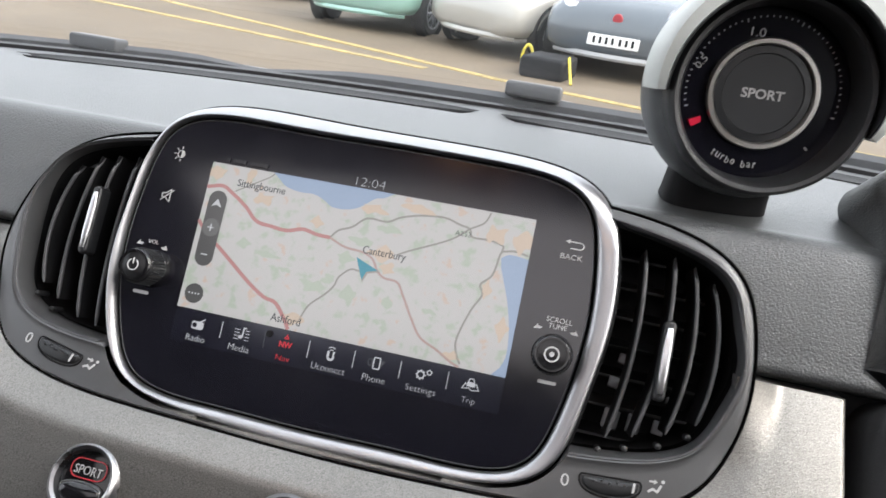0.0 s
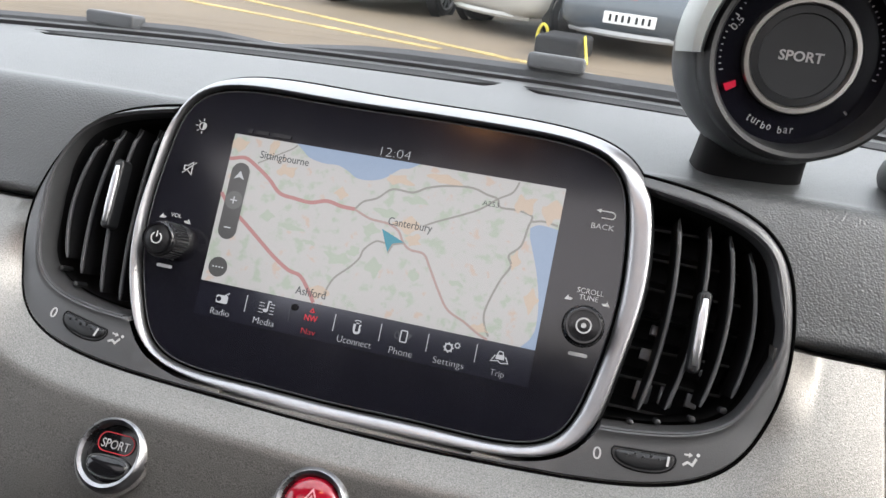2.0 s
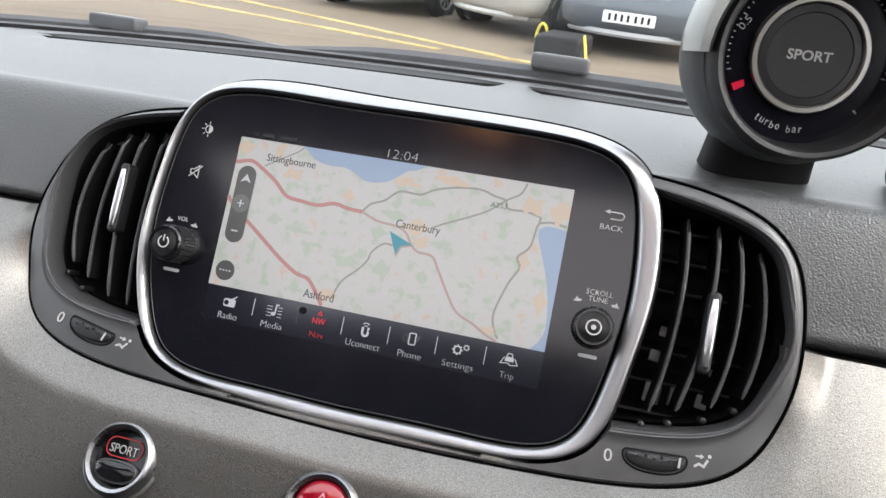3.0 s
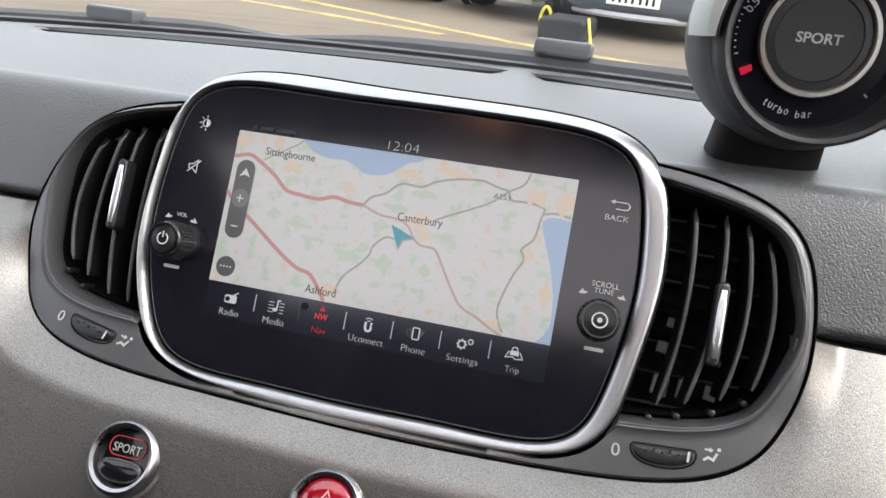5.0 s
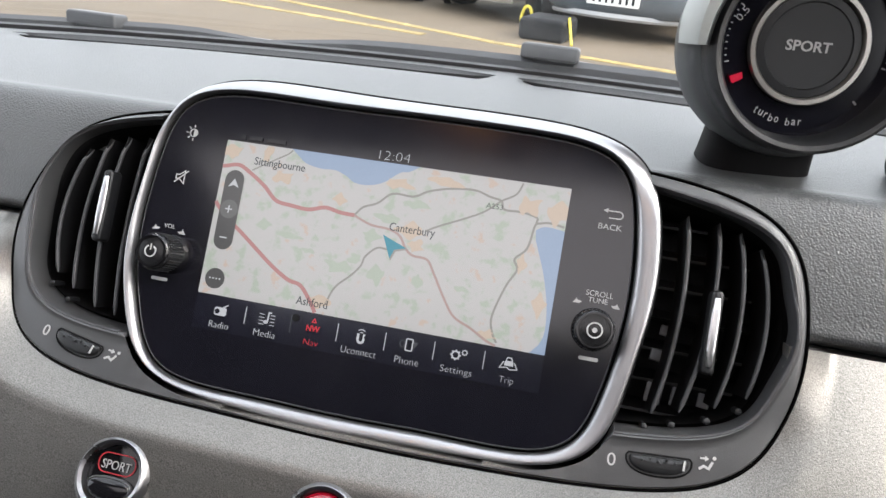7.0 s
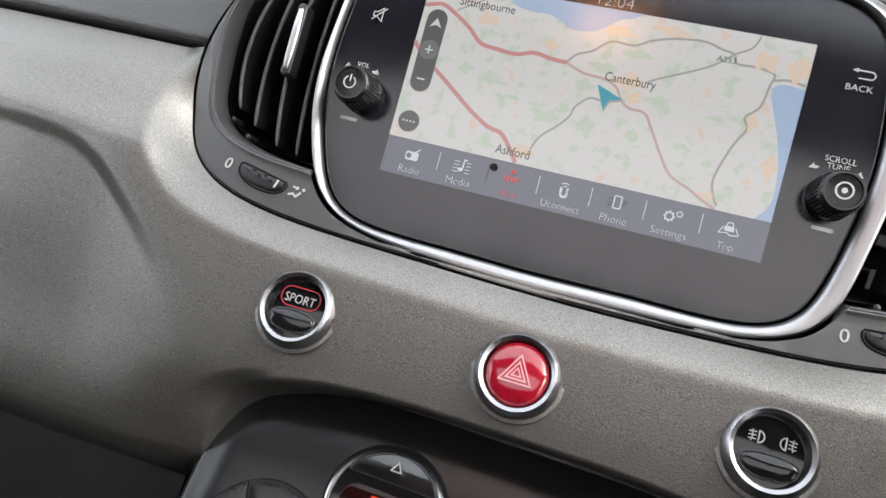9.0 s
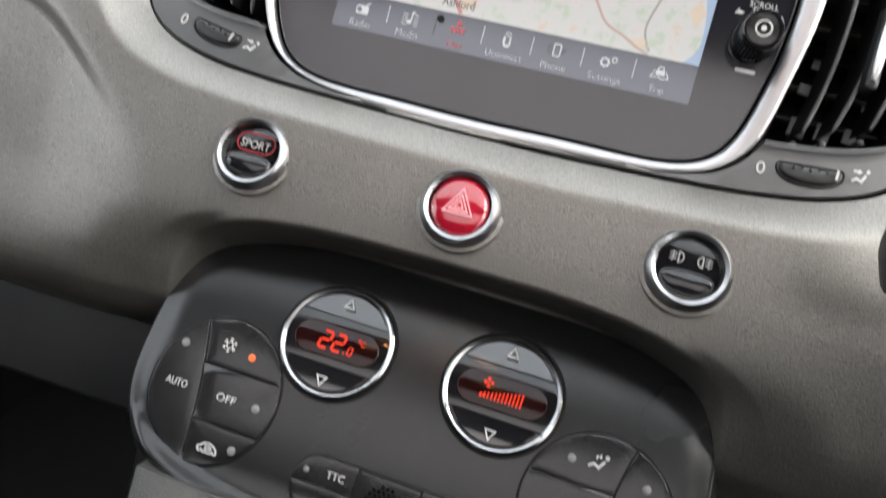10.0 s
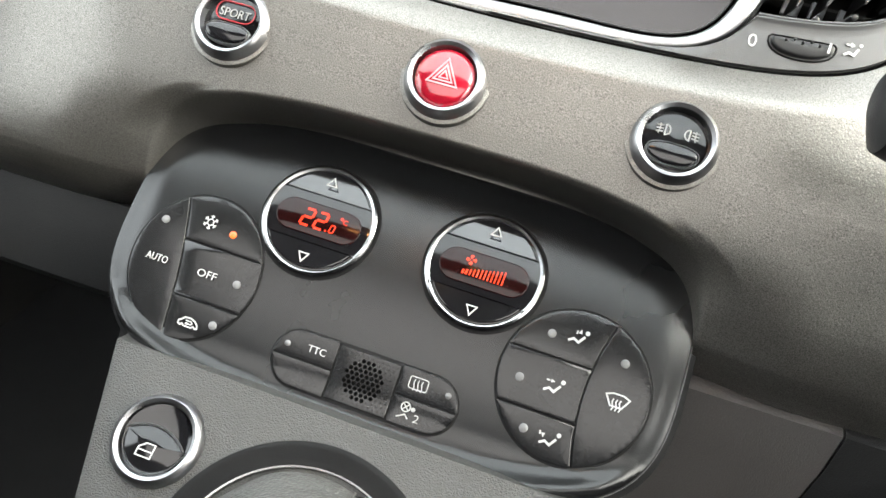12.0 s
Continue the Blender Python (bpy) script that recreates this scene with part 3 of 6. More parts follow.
air_vent("air_vent", ((-0.1530, 0.0060, 0.022, 0.0560, -0.003), (-0.1416, 0.0026, 0.018, 0.0620, -0.009), (-0.1312, 0.0024, 0.025, 0.0640, -0.0155), (-0.1196, 0.0016, 0.025, 0.0650, -0.0175)),
         (-0.1288, 0.0158, 0.0451), (-0.170, -0.106), (-0.1240, -0.0314, 10.8), (-0.1066, -0.0335), (-0.1412, -0.0285),
         "black air vent with four upright vanes, on the passenger side")
air_vent("air_vent", ((0.1264, -0.0022, 0.033, 0.0650, -0.0150), (0.1382, -0.0026, 0.037, 0.0640, -0.0125), (0.1490, -0.0034, 0.028, 0.0615, -0.0085), (0.1589, -0.0050, 0.024, 0.0560, -0.0025)),
         (0.1380, 0.0058, 0.0352), (0.108, 0.172), (0.1250, -0.0318, -3.7), (0.1424, -0.0283), (0.1075, -0.0337),
         "black air vent with four upright vanes, below the turbo gauge")
# added grey pieces: painted light on slats deep in the vent beside the gauge
driver_vent = bpy.data.objects["air_vent.001"]
LITSLAT = material("lit_slat_grey", (0.10, 0.10, 0.105), 0.4, spread=0.1, scale=60)
for fx, fz, fw, fh in ((0.1235, -0.0085, 0.0070, 0.0085), (0.1335, -0.0085, 0.0060, 0.0080), (0.1440, -0.0080, 0.0050, 0.0060), (0.1225, 0.0075, 0.0055, 0.0050), (0.1245, 0.0185, 0.0042, 0.0045), (0.1475, 0.0045, 0.0042, 0.0030)):
    part("flap", moved(slab(rounded(0, 0, fw, fh, 0.0004, 2), 0.0, 0.0012, 0.0003), pose(fx, 0.026, fz, -14, 8, 0)), LITSLAT, driver_vent, "grey piece painted as light on a rear slat")
# ---- infotainment screen ----
GLASS = swept(GLASS_SHAPE, 240)
unit = thing("infotainment_screen", DASH, "black glass touchscreen unit with satin chrome bezel, showing a road map", "infotainment screen")
part("housing", slab(offset(GLASS, 0.002), 0.003, 0.045, 0.001), DARK, unit)
part("glass_panel", slab(GLASS, 0.0, 0.0025, 0.0004), SCREENGLASS, unit, "glossy black glass front", None, 8)


RIM = list(zip(offset(GLASS, 0.0013), swept(BEZEL_SHAPE, 240)))


def bezel_ring(k, high, low):
    """A ring of the bezel: 0 at its inner edge round the glass, 1 at its outer edge; it falls away more along its top."""
    ring = []
    for (x0, z0), (x1, z1) in RIM:
        x, z = x0 + (x1 - x0) * k, z0 + (z1 - z0) * k
        w = float(smoothstep(0.055, 0.087, z0))
        ring.append((x, high * w + low * (1 - w), z))
    return ring


# across the rim: inner edge, crest, face, flank; depth along the top and along the sides and bottom
BEZEL = ((0.0, 0.004, 0.004), (0.0, -0.0006, -0.0002), (0.03, -0.0021, -0.0012), (0.07, -0.0030, -0.0019), (0.12, -0.0034, -0.0024), (0.20, -0.0032, -0.0029), (0.35, -0.0025, -0.0033), (0.50, -0.0016, -0.0037), (0.65, -0.0005, -0.0039),
         (0.80, 0.0008, -0.0038), (0.91, 0.0022, -0.0033), (0.98, 0.0034, -0.0020), (1.0, 0.0042, 0.0004), (1.02, 0.008, 0.006), (1.02, 0.03, 0.03), (0.2, 0.03, 0.03))
part("bezel", loft([bezel_ring(*k) for k in BEZEL], loop=True), CHROME, unit, "satin chrome bezel", None, 25)
part("glass_gap", loft([at_depth(offset(GLASS, o), y) for o, y in ((0.0002, 0.0010), (0.0014, 0.0010))]), PIT, unit, "black gap round the glass")
part("inner_line", band(GLASS, [(-0.0005, -0.0001), (-0.0004, -0.0003), (-0.0001, -0.0003), (0.0001, 0.0002)]), EDGE, unit, "thin grey line round the glass")

LIT = 0.262
MAPLAND = emitter("map_land", (0.82, 0.81, 0.79), LIT)
land = MAPLAND.node_tree
# woods, fields and villages: soft patches in the land colour
nz = land.nodes.new("ShaderNodeTexNoise")
nz.inputs["Scale"].default_value, nz.inputs["Detail"].default_value, nz.inputs["Roughness"].default_value = 130, 6, 0.62
land.links.new(land.nodes["Texture Coordinate"].outputs["Object"], nz.inputs["Vector"])
woods = land.nodes.new("ShaderNodeValToRGB")
woods.color_ramp.elements[0].position, woods.color_ramp.elements[0].color = 0.385, (0.67, 0.755, 0.63, 1)
woods.color_ramp.elements[1].position, woods.color_ramp.elements[1].color = 0.46, (0.82, 0.81, 0.79, 1)
pinks = woods.color_ramp.elements.new(0.60)
pinks.color = (0.83, 0.81, 0.795, 1)
village = woods.color_ramp.elements.new(0.655)
village.color = (0.88, 0.71, 0.60, 1)
land.links.new(nz.outputs["Fac"], woods.inputs["Fac"])
land.links.new(woods.outputs["Color"], land.nodes["Principled BSDF"].inputs["Emission Color"])
MAPSEA = emitter("map_sea", (0.48, 0.61, 0.82), LIT)
MAPTOWN = emitter("map_town", (0.90, 0.735, 0.59), LIT)
MAPWOOD = emitter("map_wood", (0.68, 0.76, 0.64), LIT)
MAPRED = emitter("map_motorway", (0.70, 0.34, 0.33), LIT)
MAPPINK = emitter("map_trunk_road", (0.66, 0.47, 0.44), LIT)
MAPGREY = emitter("map_road", (0.47, 0.45, 0.42), LIT)
MAPINK = emitter("map_lettering", (0.10, 0.11, 0.12), LIT)
MAPGLASS = emitter("map_control", (0.13, 0.13, 0.13), LIT)
SHOWN = emitter("screen_white", (0.80, 0.82, 0.85), 0.27)
SHOWNRED = emitter("screen_red", (0.75, 0.05, 0.07), 0.32)
SHOWNDIM = emitter("screen_grey", (0.16, 0.17, 0.19), 0.2)
ARROW = emitter("map_arrow", (0.10, 0.55, 0.72), 0.2)
MENU = material("screen_menu_strip", (0.007, 0.007, 0.012), 0.13, spec=0.5, spread=0.02)
MENU.node_tree.nodes["Principled BSDF"].inputs["IOR"].default_value = 2.1
MENU.node_tree.nodes["Principled BSDF"].inputs["Specular Tint"].default_value = (0.85, 0.90, 1.0, 1)

screen = part("display", flat(rounded(0, 0.0265, 0.1524, 0.0838, 0.0003), 0.0, 0.00012), MENU, unit, "lit display, its menu strip dark")
part("map", flat(rounded(0, 0.03425, 0.1524, 0.0685, 0.0003), -0.0002, 0.0001), MAPLAND, screen, "pale road map")
Y = -0.0003


def on_map(pts):
    for nx, nz_, d in ((-1, 0, 0.0762), (1, 0, 0.0762), (0, -1, 0.0), (0, 1, 0.0685)):
        pts = cut(pts, nx, nz_, d)
    return pts


def mm(pts):
    return [(x / 1000, z / 1000 * 1.0285) for x, z in pts]


def blob(cx, cz, a, b, seed, count=26):
    """An uneven patch of town or wood."""
    rng = random.Random(seed)
    ph = [rng.uniform(0, 6.28) for _ in range(4)]
    return [(cx + a * (1 + 0.25 * math.sin(2 * w + ph[0]) + 0.18 * math.sin(3 * w + ph[1]) + 0.12 * math.sin(5 * w + ph[2])) * math.cos(w),
             cz + b * (1 + 0.25 * math.sin(2 * w + ph[3]) + 0.2 * math.sin(4 * w + ph[0]) + 0.1 * math.sin(7 * w + ph[1])) * math.sin(w)) for w in (2 * math.pi * i / count for i in range(count))]


north = splined(mm([(-46, 67), (-42, 64), (-38, 61.3), (-31, 60), (-24.5, 60.2), (-19, 58.4), (-15, 56.2), (-9, 56), (-2.5, 58), (4, 63), (8, 64), (13, 67)]), 4)
part("sea", flat(on_map(north[::-1]), Y), MAPSEA, screen, "pale blue sea")
east = splined(mm([(64.6, 48), (67, 49.6), (70, 50), (76.3, 49.3)]), 4) + mm([(76.3, -0.5), (69.5, -0.5)]) + splined(mm([(73, 3.5), (74.6, 8), (74.4, 15), (73.2, 22), (70.6, 31), (67.4, 39), (65.3, 44)]), 4)
part("sea", flat(on_map(east[::-1]), Y), MAPSEA, screen, "pale blue sea")
for k, (cx, cz, a, b) in enumerate(((-47, 53.8, 5, 3), (-73, 62, 4, 3.5), (-56, 63, 2, 4), (-20, 48.4, 2.6, 2.2), (-21, 5, 4, 3.2), (16.5, 34.3, 3.6, 2.4), (61, 57, 5, 4.5), (72.5, 56, 4, 5), (70.6, 19, 2.4, 4), (61, 34, 2, 3.2), (4.5, 58.5, 6, 2.6), (24.6, 62, 7, 2), (52, 4, 3.4, 2.2), (13, 40, 5, 3))):
    part("town", flat(on_map(blob(cx / 1000, cz * 1.0285 / 1000, a / 1000, b / 1000, k)), Y - 0.0001), MAPTOWN, screen, "pale orange built-up patch")
for k, (cx, cz, a, b) in enumerate(((2.6, 43.5, 5, 2.4), (-3.4, 35.4, 3.4, 2.6), (-15.5, 20.5, 6, 3.2), (1.5, 20, 3.4, 4), (14, 51, 5, 2), (19.5, 20, 2, 3), (-9, 25, 3, 2), (-40, 30, 5, 1.6), (-30, 25, 3, 1.2), (-52, 33, 3, 2), (38, 20, 3, 1.4))):
    part("wood", flat(on_map(blob(cx / 1000, cz * 1.0285 / 1000, a / 1000, b / 1000, 40 + k)), Y - 0.00005), MAPWOOD, screen, "pale green wooded patch")


def road(pts, width, mat, lift, label):
    line = [p for p in splined(mm(pts), 5) if abs(p[0]) < 0.0762 and 0 < p[1] < 0.0685]
    part("road", ribbon([line], width, Y - lift, 0.00005), mat, screen, label)


road([(15, 51.5), (18, 47), (19.2, 40.7), (24.4, 43.6), (34.9, 48.4), (42.5, 52.4), (48.7, 57.6), (54.4, 61.2), (56.5, 66)][2:], 0.0008, MAPGREY, 0.0002, "grey road line")
road([(-12.4, 42.7), (-9.2, 46.6), (-3.4, 49.1), (2.6, 54.0), (11.7, 54.1), (17.9, 57.2), (27.1, 59.6), (37.1, 60.4), (43.7, 58.7), (48.7, 57.6), (50.5, 54.4), (57.9, 54.4), (64.2, 53.1), (64.7, 50.9), (69.5, 51.7), (75.8, 50.8)], 0.0009, MAPGREY, 0.0002, "grey road line")
road([(64.7, 50.9), (63.8, 49), (62.3, 40.3), (58, 35.4), (59.7, 31.3), (56.2, 24), (52.7, 11.7), (53.8, 5.4), (56.2, 1.5)], 0.0009, MAPGREY, 0.00025, "grey road line")
road([(-17.9, 4.6), (-15.1, 12), (-9.1, 18), (-5.6, 22.6), (-4.4, 26.6), (0.1, 30.9), (5.1, 31), (12, 33)], 0.0008, MAPGREY, 0.00025, "grey road line")
road([(-12.4, 42.7), (-4.6, 39.9), (3.9, 39.2), (9, 37), (12.2, 32.5), (15.9, 30.1), (22.1, 29.4), (25.8, 24.5), (32.3, 14.6), (37.3, 8.6), (44.9, 5.3), (51.5, 1.8), (56, 0.2)], 0.0010, MAPPINK, 0.0003, "dull pink trunk road line")
road([(-62, 55), (-57, 58), (-52, 61), (-47, 64), (-45, 66)], 0.0006, MAPGREY, 0.0002, "grey road line")
road([(-76, 55), (-74.2, 55.3), (-68.3, 56.4), (-62.3, 53.6), (-54.9, 49), (-48.4, 43.7), (-41, 42.6), (-33, 42.1), (-25.7, 44), (-18.7, 42.9), (-12.4, 42.7)], 0.0017, MAPRED, 0.00035, "dull red motorway line")
road([(-76, 39.5), (-73.8, 37), (-69, 32.9), (-61.3, 27.8), (-53.6, 22.4), (-44.8, 16.3), (-36.5, 11.7), (-30.2, 10.1), (-24.6, 4.1), (-21.8, 0.2)], 0.0017, MAPRED, 0.00035, "dull red motorway line")
word("Sittingbourne", 0.0235, 0.0045, -0.0497, 0.0603, MAPINK, screen, Y - 0.0005, bold=0.0)
word("Canterbury", 0.0197, 0.0046, 0.0137, 0.0411, MAPINK, screen, Y - 0.0005, bold=0.0)
word("Ashford", 0.0140, 0.0036, -0.0238, 0.0043, MAPINK, screen, Y - 0.0005, bold=0.0)
word("A253", 0.0070, 0.0021, 0.0463, 0.0566, MAPINK, screen, Y - 0.0005, bold=-0.0001)
part("position_arrow", flat(mm([(2.2, 36.2), (6.6, 26.6), (8.2, 30.6), (13.6, 32.2)])[::-1], Y - 0.0006), MAPGREY, screen, "grey arrow shadow")
part("position_arrow", flat(mm([(1.8, 36.6), (6.2, 27.4), (7.6, 31.2), (12.6, 32.6)])[::-1], Y - 0.0007), ARROW, screen, "cyan position arrow")
part("zoom_bar", flat(rounded(-0.0690, 0.0377, 0.0088, 0.0355, 0.0044), Y - 0.0006), MAPGLASS, screen, "dark translucent zoom bar")
part("zoom_button", flat(ellipse(-0.0690, 0.0380, 0.0042, 0.0042, 28), Y - 0.0007), emitter("map_control_pale", (0.22, 0.22, 0.22), LIT), screen)
part("heading_sign", flat(mm([(-68.9, 50.2), (-71.4, 46.4), (-68.9, 47.4), (-66.4, 46.4)]), Y - 0.0008), SHOWN, screen)
part("plus_sign", joined(ribbon([mm([(-70.6, 36.9), (-67.4, 36.9)])], 0.0005, Y - 0.0009), ribbon([mm([(-69, 35.3), (-69, 38.5)])], 0.0005, Y - 0.0010)), SHOWN, screen)
part("minus_sign", ribbon([mm([(-70.7, 24.6), (-67.5, 24.6)])], 0.0006, Y - 0.0008), SHOWN, screen)
part("menu_button", flat(ellipse(-0.0693, 0.0071, 0.0045, 0.0045, 28), Y - 0.0006), MAPGLASS, screen, "dark round menu button")
for k in range(4):
    part("dot", flat(ellipse(-0.0715 + 0.0015 * k, 0.0071, 0.0004, 0.0004, 10), Y - 0.0008), SHOWN, screen)
word("12:04", 0.0136, 0.0039, 0.0006, 0.0714, SHOWN, screen, Y, bold=-0.0003)
part("faint_status_line", ribbon([mm([(-70, 68.7), (-68, 68.7)]), mm([(-66.2, 68.7), (-60, 68.7)]), mm([(-57.8, 68.7), (-49, 68.7)])], 0.0018, Y), emitter("faint_status", (0.3, 0.3, 0.34), 0.03), screen, "unreadable faint status line")

# menu strip
XS = (-0.0637, -0.0424, -0.0213, 0.0000, 0.0209, 0.0419, 0.0627)
for name, w, h, x, mat in (("Radio", 9.0, 2.8, XS[0], SHOWN), ("Media", 10.0, 2.8, XS[1], SHOWN), ("Nav", 6.4, 2.5, XS[2], SHOWNRED), ("Uconnect", 15.4, 2.8, XS[3], SHOWN), ("Phone", 10.2, 2.8, XS[4], SHOWN), ("Settings", 13.2, 3.5, XS[5], SHOWN), ("Trip", 5.8, 3.4, XS[6], SHOWN)):
    word(name, w / 1000, h / 1000, x, -0.0125 - (0.0004 if name in ("Settings", "Trip") else 0), mat, screen, Y, bold=-0.00022)
for x in (-0.0524, -0.0315, -0.0105, 0.0105, 0.0315, 0.0525):
    part("divider", ribbon([[(x, -0.0100), (x, -0.0025)]], 0.0003, Y), SHOWNDIM if x == -0.0315 else SHOWN, screen)


def sign(name, bm, x, z, mat, parent, y=Y, turn=0.0, label=""):
    return part(name, moved(bm, pose(x, y, z, 0, turn, 0)), mat, parent, label)


M = 0.001
sign("radio_sign", joined(flat(rounded(-0.0004, -0.0005, 0.0056, 0.0036, 0.0009)), ribbon([[(0.0008, 0.0013), (0.0028, 0.0027)]], 0.0005)), XS[0], -0.0062, SHOWN, screen)
sign("radio_dial", flat(ellipse(-0.0017, -0.0005, 0.0011, 0.0011, 16), -0.0003), XS[0], -0.0062, MENU, screen)
sign("music_sign", joined(ribbon([[(-0.0036, 0.0016 - 0.0014 * k), (-0.0012, 0.0016 - 0.0014 * k)] for k in range(4)] + [[(0.0016, 0.0016 - 0.0014 * k), (0.0036, 0.0016 - 0.0014 * k)] for k in range(4)], 0.0003),
     ribbon([[(0.0004, -0.0014), (0.0006, 0.0026), (0.0018, 0.0026)]], 0.0006), flat(ellipse(-0.0004, -0.0015, 0.0011, 0.0008, 14))), XS[1], -0.0060, SHOWN, screen)
word("NW", 0.0060, 0.0026, XS[2], -0.0066, SHOWNRED, screen, Y, bold=0.0002)
sign("north_mark", ribbon([mm([(-0.9, -0.6), (0, 0.9), (0.9, -0.6), (-0.9, -0.6)])], 0.0004), XS[2], -0.0033, SHOWNRED, screen)
sign("connect_sign", joined(ribbon([mm([(-1.3, 1.2), (-1.3, -1.2)]) + arc(0, -0.0012, 0.0013, 180, 360, 8) + mm([(1.3, -1.2), (1.3, 1.2)])], 0.0010), ribbon([arc(0, 0.0010, 0.0020, 45, 135, 8)], 0.0004), ribbon([mm([(-0.7, 1.7), (0.7, 1.7)])], 0.0004)), XS[3], -0.0062, SHOWN, screen)
sign("phone_sign", ribbon([rounded(0, 0, 0.0028, 0.0048, 0.0004, 2) + [rounded(0, 0, 0.0028, 0.0048, 0.0004, 2)[0]]], 0.0005), XS[4], -0.0058, SHOWN, screen)
sign("call_waves", joined(ribbon([arc(-0.0030, 0, 0.0010, 0, 360, 14, 0.0015)], 0.0004), flat(mm([(2, 1.4), (2, -1.4), (3.8, 1.4)]))), XS[4], -0.0058, SHOWNDIM, screen)


def cog(r, teeth):
    return joined(ribbon([arc(0, 0, r, 0, 360, 28)], r * 0.42), *[flat([(a * math.cos(w) - b * math.sin(w), a * math.sin(w) + b * math.cos(w)) for a, b in ((r * 1.1, -r * 0.2), (r * 1.5, -r * 0.15), (r * 1.5, r * 0.15), (r * 1.1, r * 0.2))], -0.00006) for w in (2 * math.pi * k / teeth for k in range(teeth))])


sign("cog_sign", cog(0.0015, 8), XS[5] - 0.0012, -0.0063, SHOWN, screen)
sign("cog_sign", cog(0.0009, 8), XS[5] + 0.0024, -0.0048, SHOWN, screen)
sign("trip_sign", joined(ribbon([mm([(-2.2, 0.6), (-3.6, -2.0), (-0.6, -1.5), (0.6, -2.3), (3.6, -1.9), (2.2, 0.6)])], 0.0004), flat(mm([(-1.8, -0.9), (1.8, -0.9), (1.8, 0.6), (1.1, 1.0), (-1.1, 1.0), (-1.8, 0.6)])), ribbon([mm([(-1.3, 0.9), (-0.8, 2.3), (0.8, 2.3), (1.3, 0.9)])], 0.0004)), XS[6], -0.0058, SHOWN, screen)
sign("light_sensor", flat(ellipse(0, 0, 0.0015, 0.0015, 20)), -0.0296, -0.0034, DARK, unit, -0.0006, 0, "dark light sensor dot")

# printed signs on the glass
G = -0.0003
sign("brightness_sign", joined(ribbon([arc(0, 0, 0.0017, 0, 360, 24)], 0.0004), flat(arc(0, 0, 0.0017, -90, 90, 12)), ribbon([[(0.0024 * math.cos(w), 0.0024 * math.sin(w)), (0.0036 * math.cos(w), 0.0036 * math.sin(w))] for w in (math.pi * (0.5 + k / 4) for k in range(5))], 0.0004)), -0.0929, 0.0693, GREYPRINT, unit, G)
sign("mute_sign", joined(ribbon([mm([(-2.6, 0.9), (-1.0, 0.9), (1.4, 2.8), (1.4, -2.8), (-1.0, -0.9), (-2.6, -0.9), (-2.6, 0.9)])], 0.0005), ribbon([mm([(-3.0, -2.6), (3.0, 2.8)])], 0.0005, -0.0002)), -0.0946, 0.0489, GREYPRINT, unit, G)
word("VOL", 0.0054, 0.0019, -0.0955, 0.0263, GREYPRINT, unit, G)
for x, z, f in ((-0.1018, 0.0252, -1), (-0.0894, 0.0246, 1)):
    sign("turn_arrow", flat([(f * a * M, b * M) for a, b in (((-1.8, -0.2), (0.2, 0.2), (0.4, 1.0), (1.9, -1.2), (-0.8, -1.1)) if f > 0 else ((-0.8, -1.1), (1.9, -1.2), (0.4, 1.0), (0.2, 0.2), (-1.8, -0.2)))][:: -1 if f > 0 else -1]), x, z, GREYPRINT, unit, G)
sign("back_sign", joined(ribbon([mm([(-2.6, 1.6), (2.4, 1.6)]) + arc(0.0024, 0.0002, 0.0014, 90, -90, 8) + mm([(2.4, -1.2), (-1.6, -1.2)])], 0.0005), flat(mm([(-4.2, 1.6), (-2.2, 0.7), (-2.2, 2.5)]))), 0.0942, 0.0602, GREYPRINT, unit, G)
word("BACK", 0.0094, 0.0023, 0.0937, 0.0553, GREYPRINT, unit, G)
word("SCROLL", 0.0108, 0.0022, 0.0938, 0.0280, GREYPRINT, unit, G)
word("TUNE", 0.0078, 0.0021, 0.0935, 0.0253, GREYPRINT, unit, G)
for x, f in ((0.0856, -1), (0.1006, 1)):
    sign("turn_arrow", flat([(f * a * M, b * M) for a, b in ((-1.8, -0.2), (0.2, 0.2), (0.4, 1.0), (1.9, -1.2), (-0.8, -1.1))][:: -f]), x, 0.0243, GREYPRINT, unit, G)
for x, z in ((-0.0955, 0.0026), (0.0933, 0.0019)):
    sign("grip_mark", flat(rounded(0, 0, 0.0078, 0.0015, 0.0007)), x, z, GREYPRINT, unit, G)


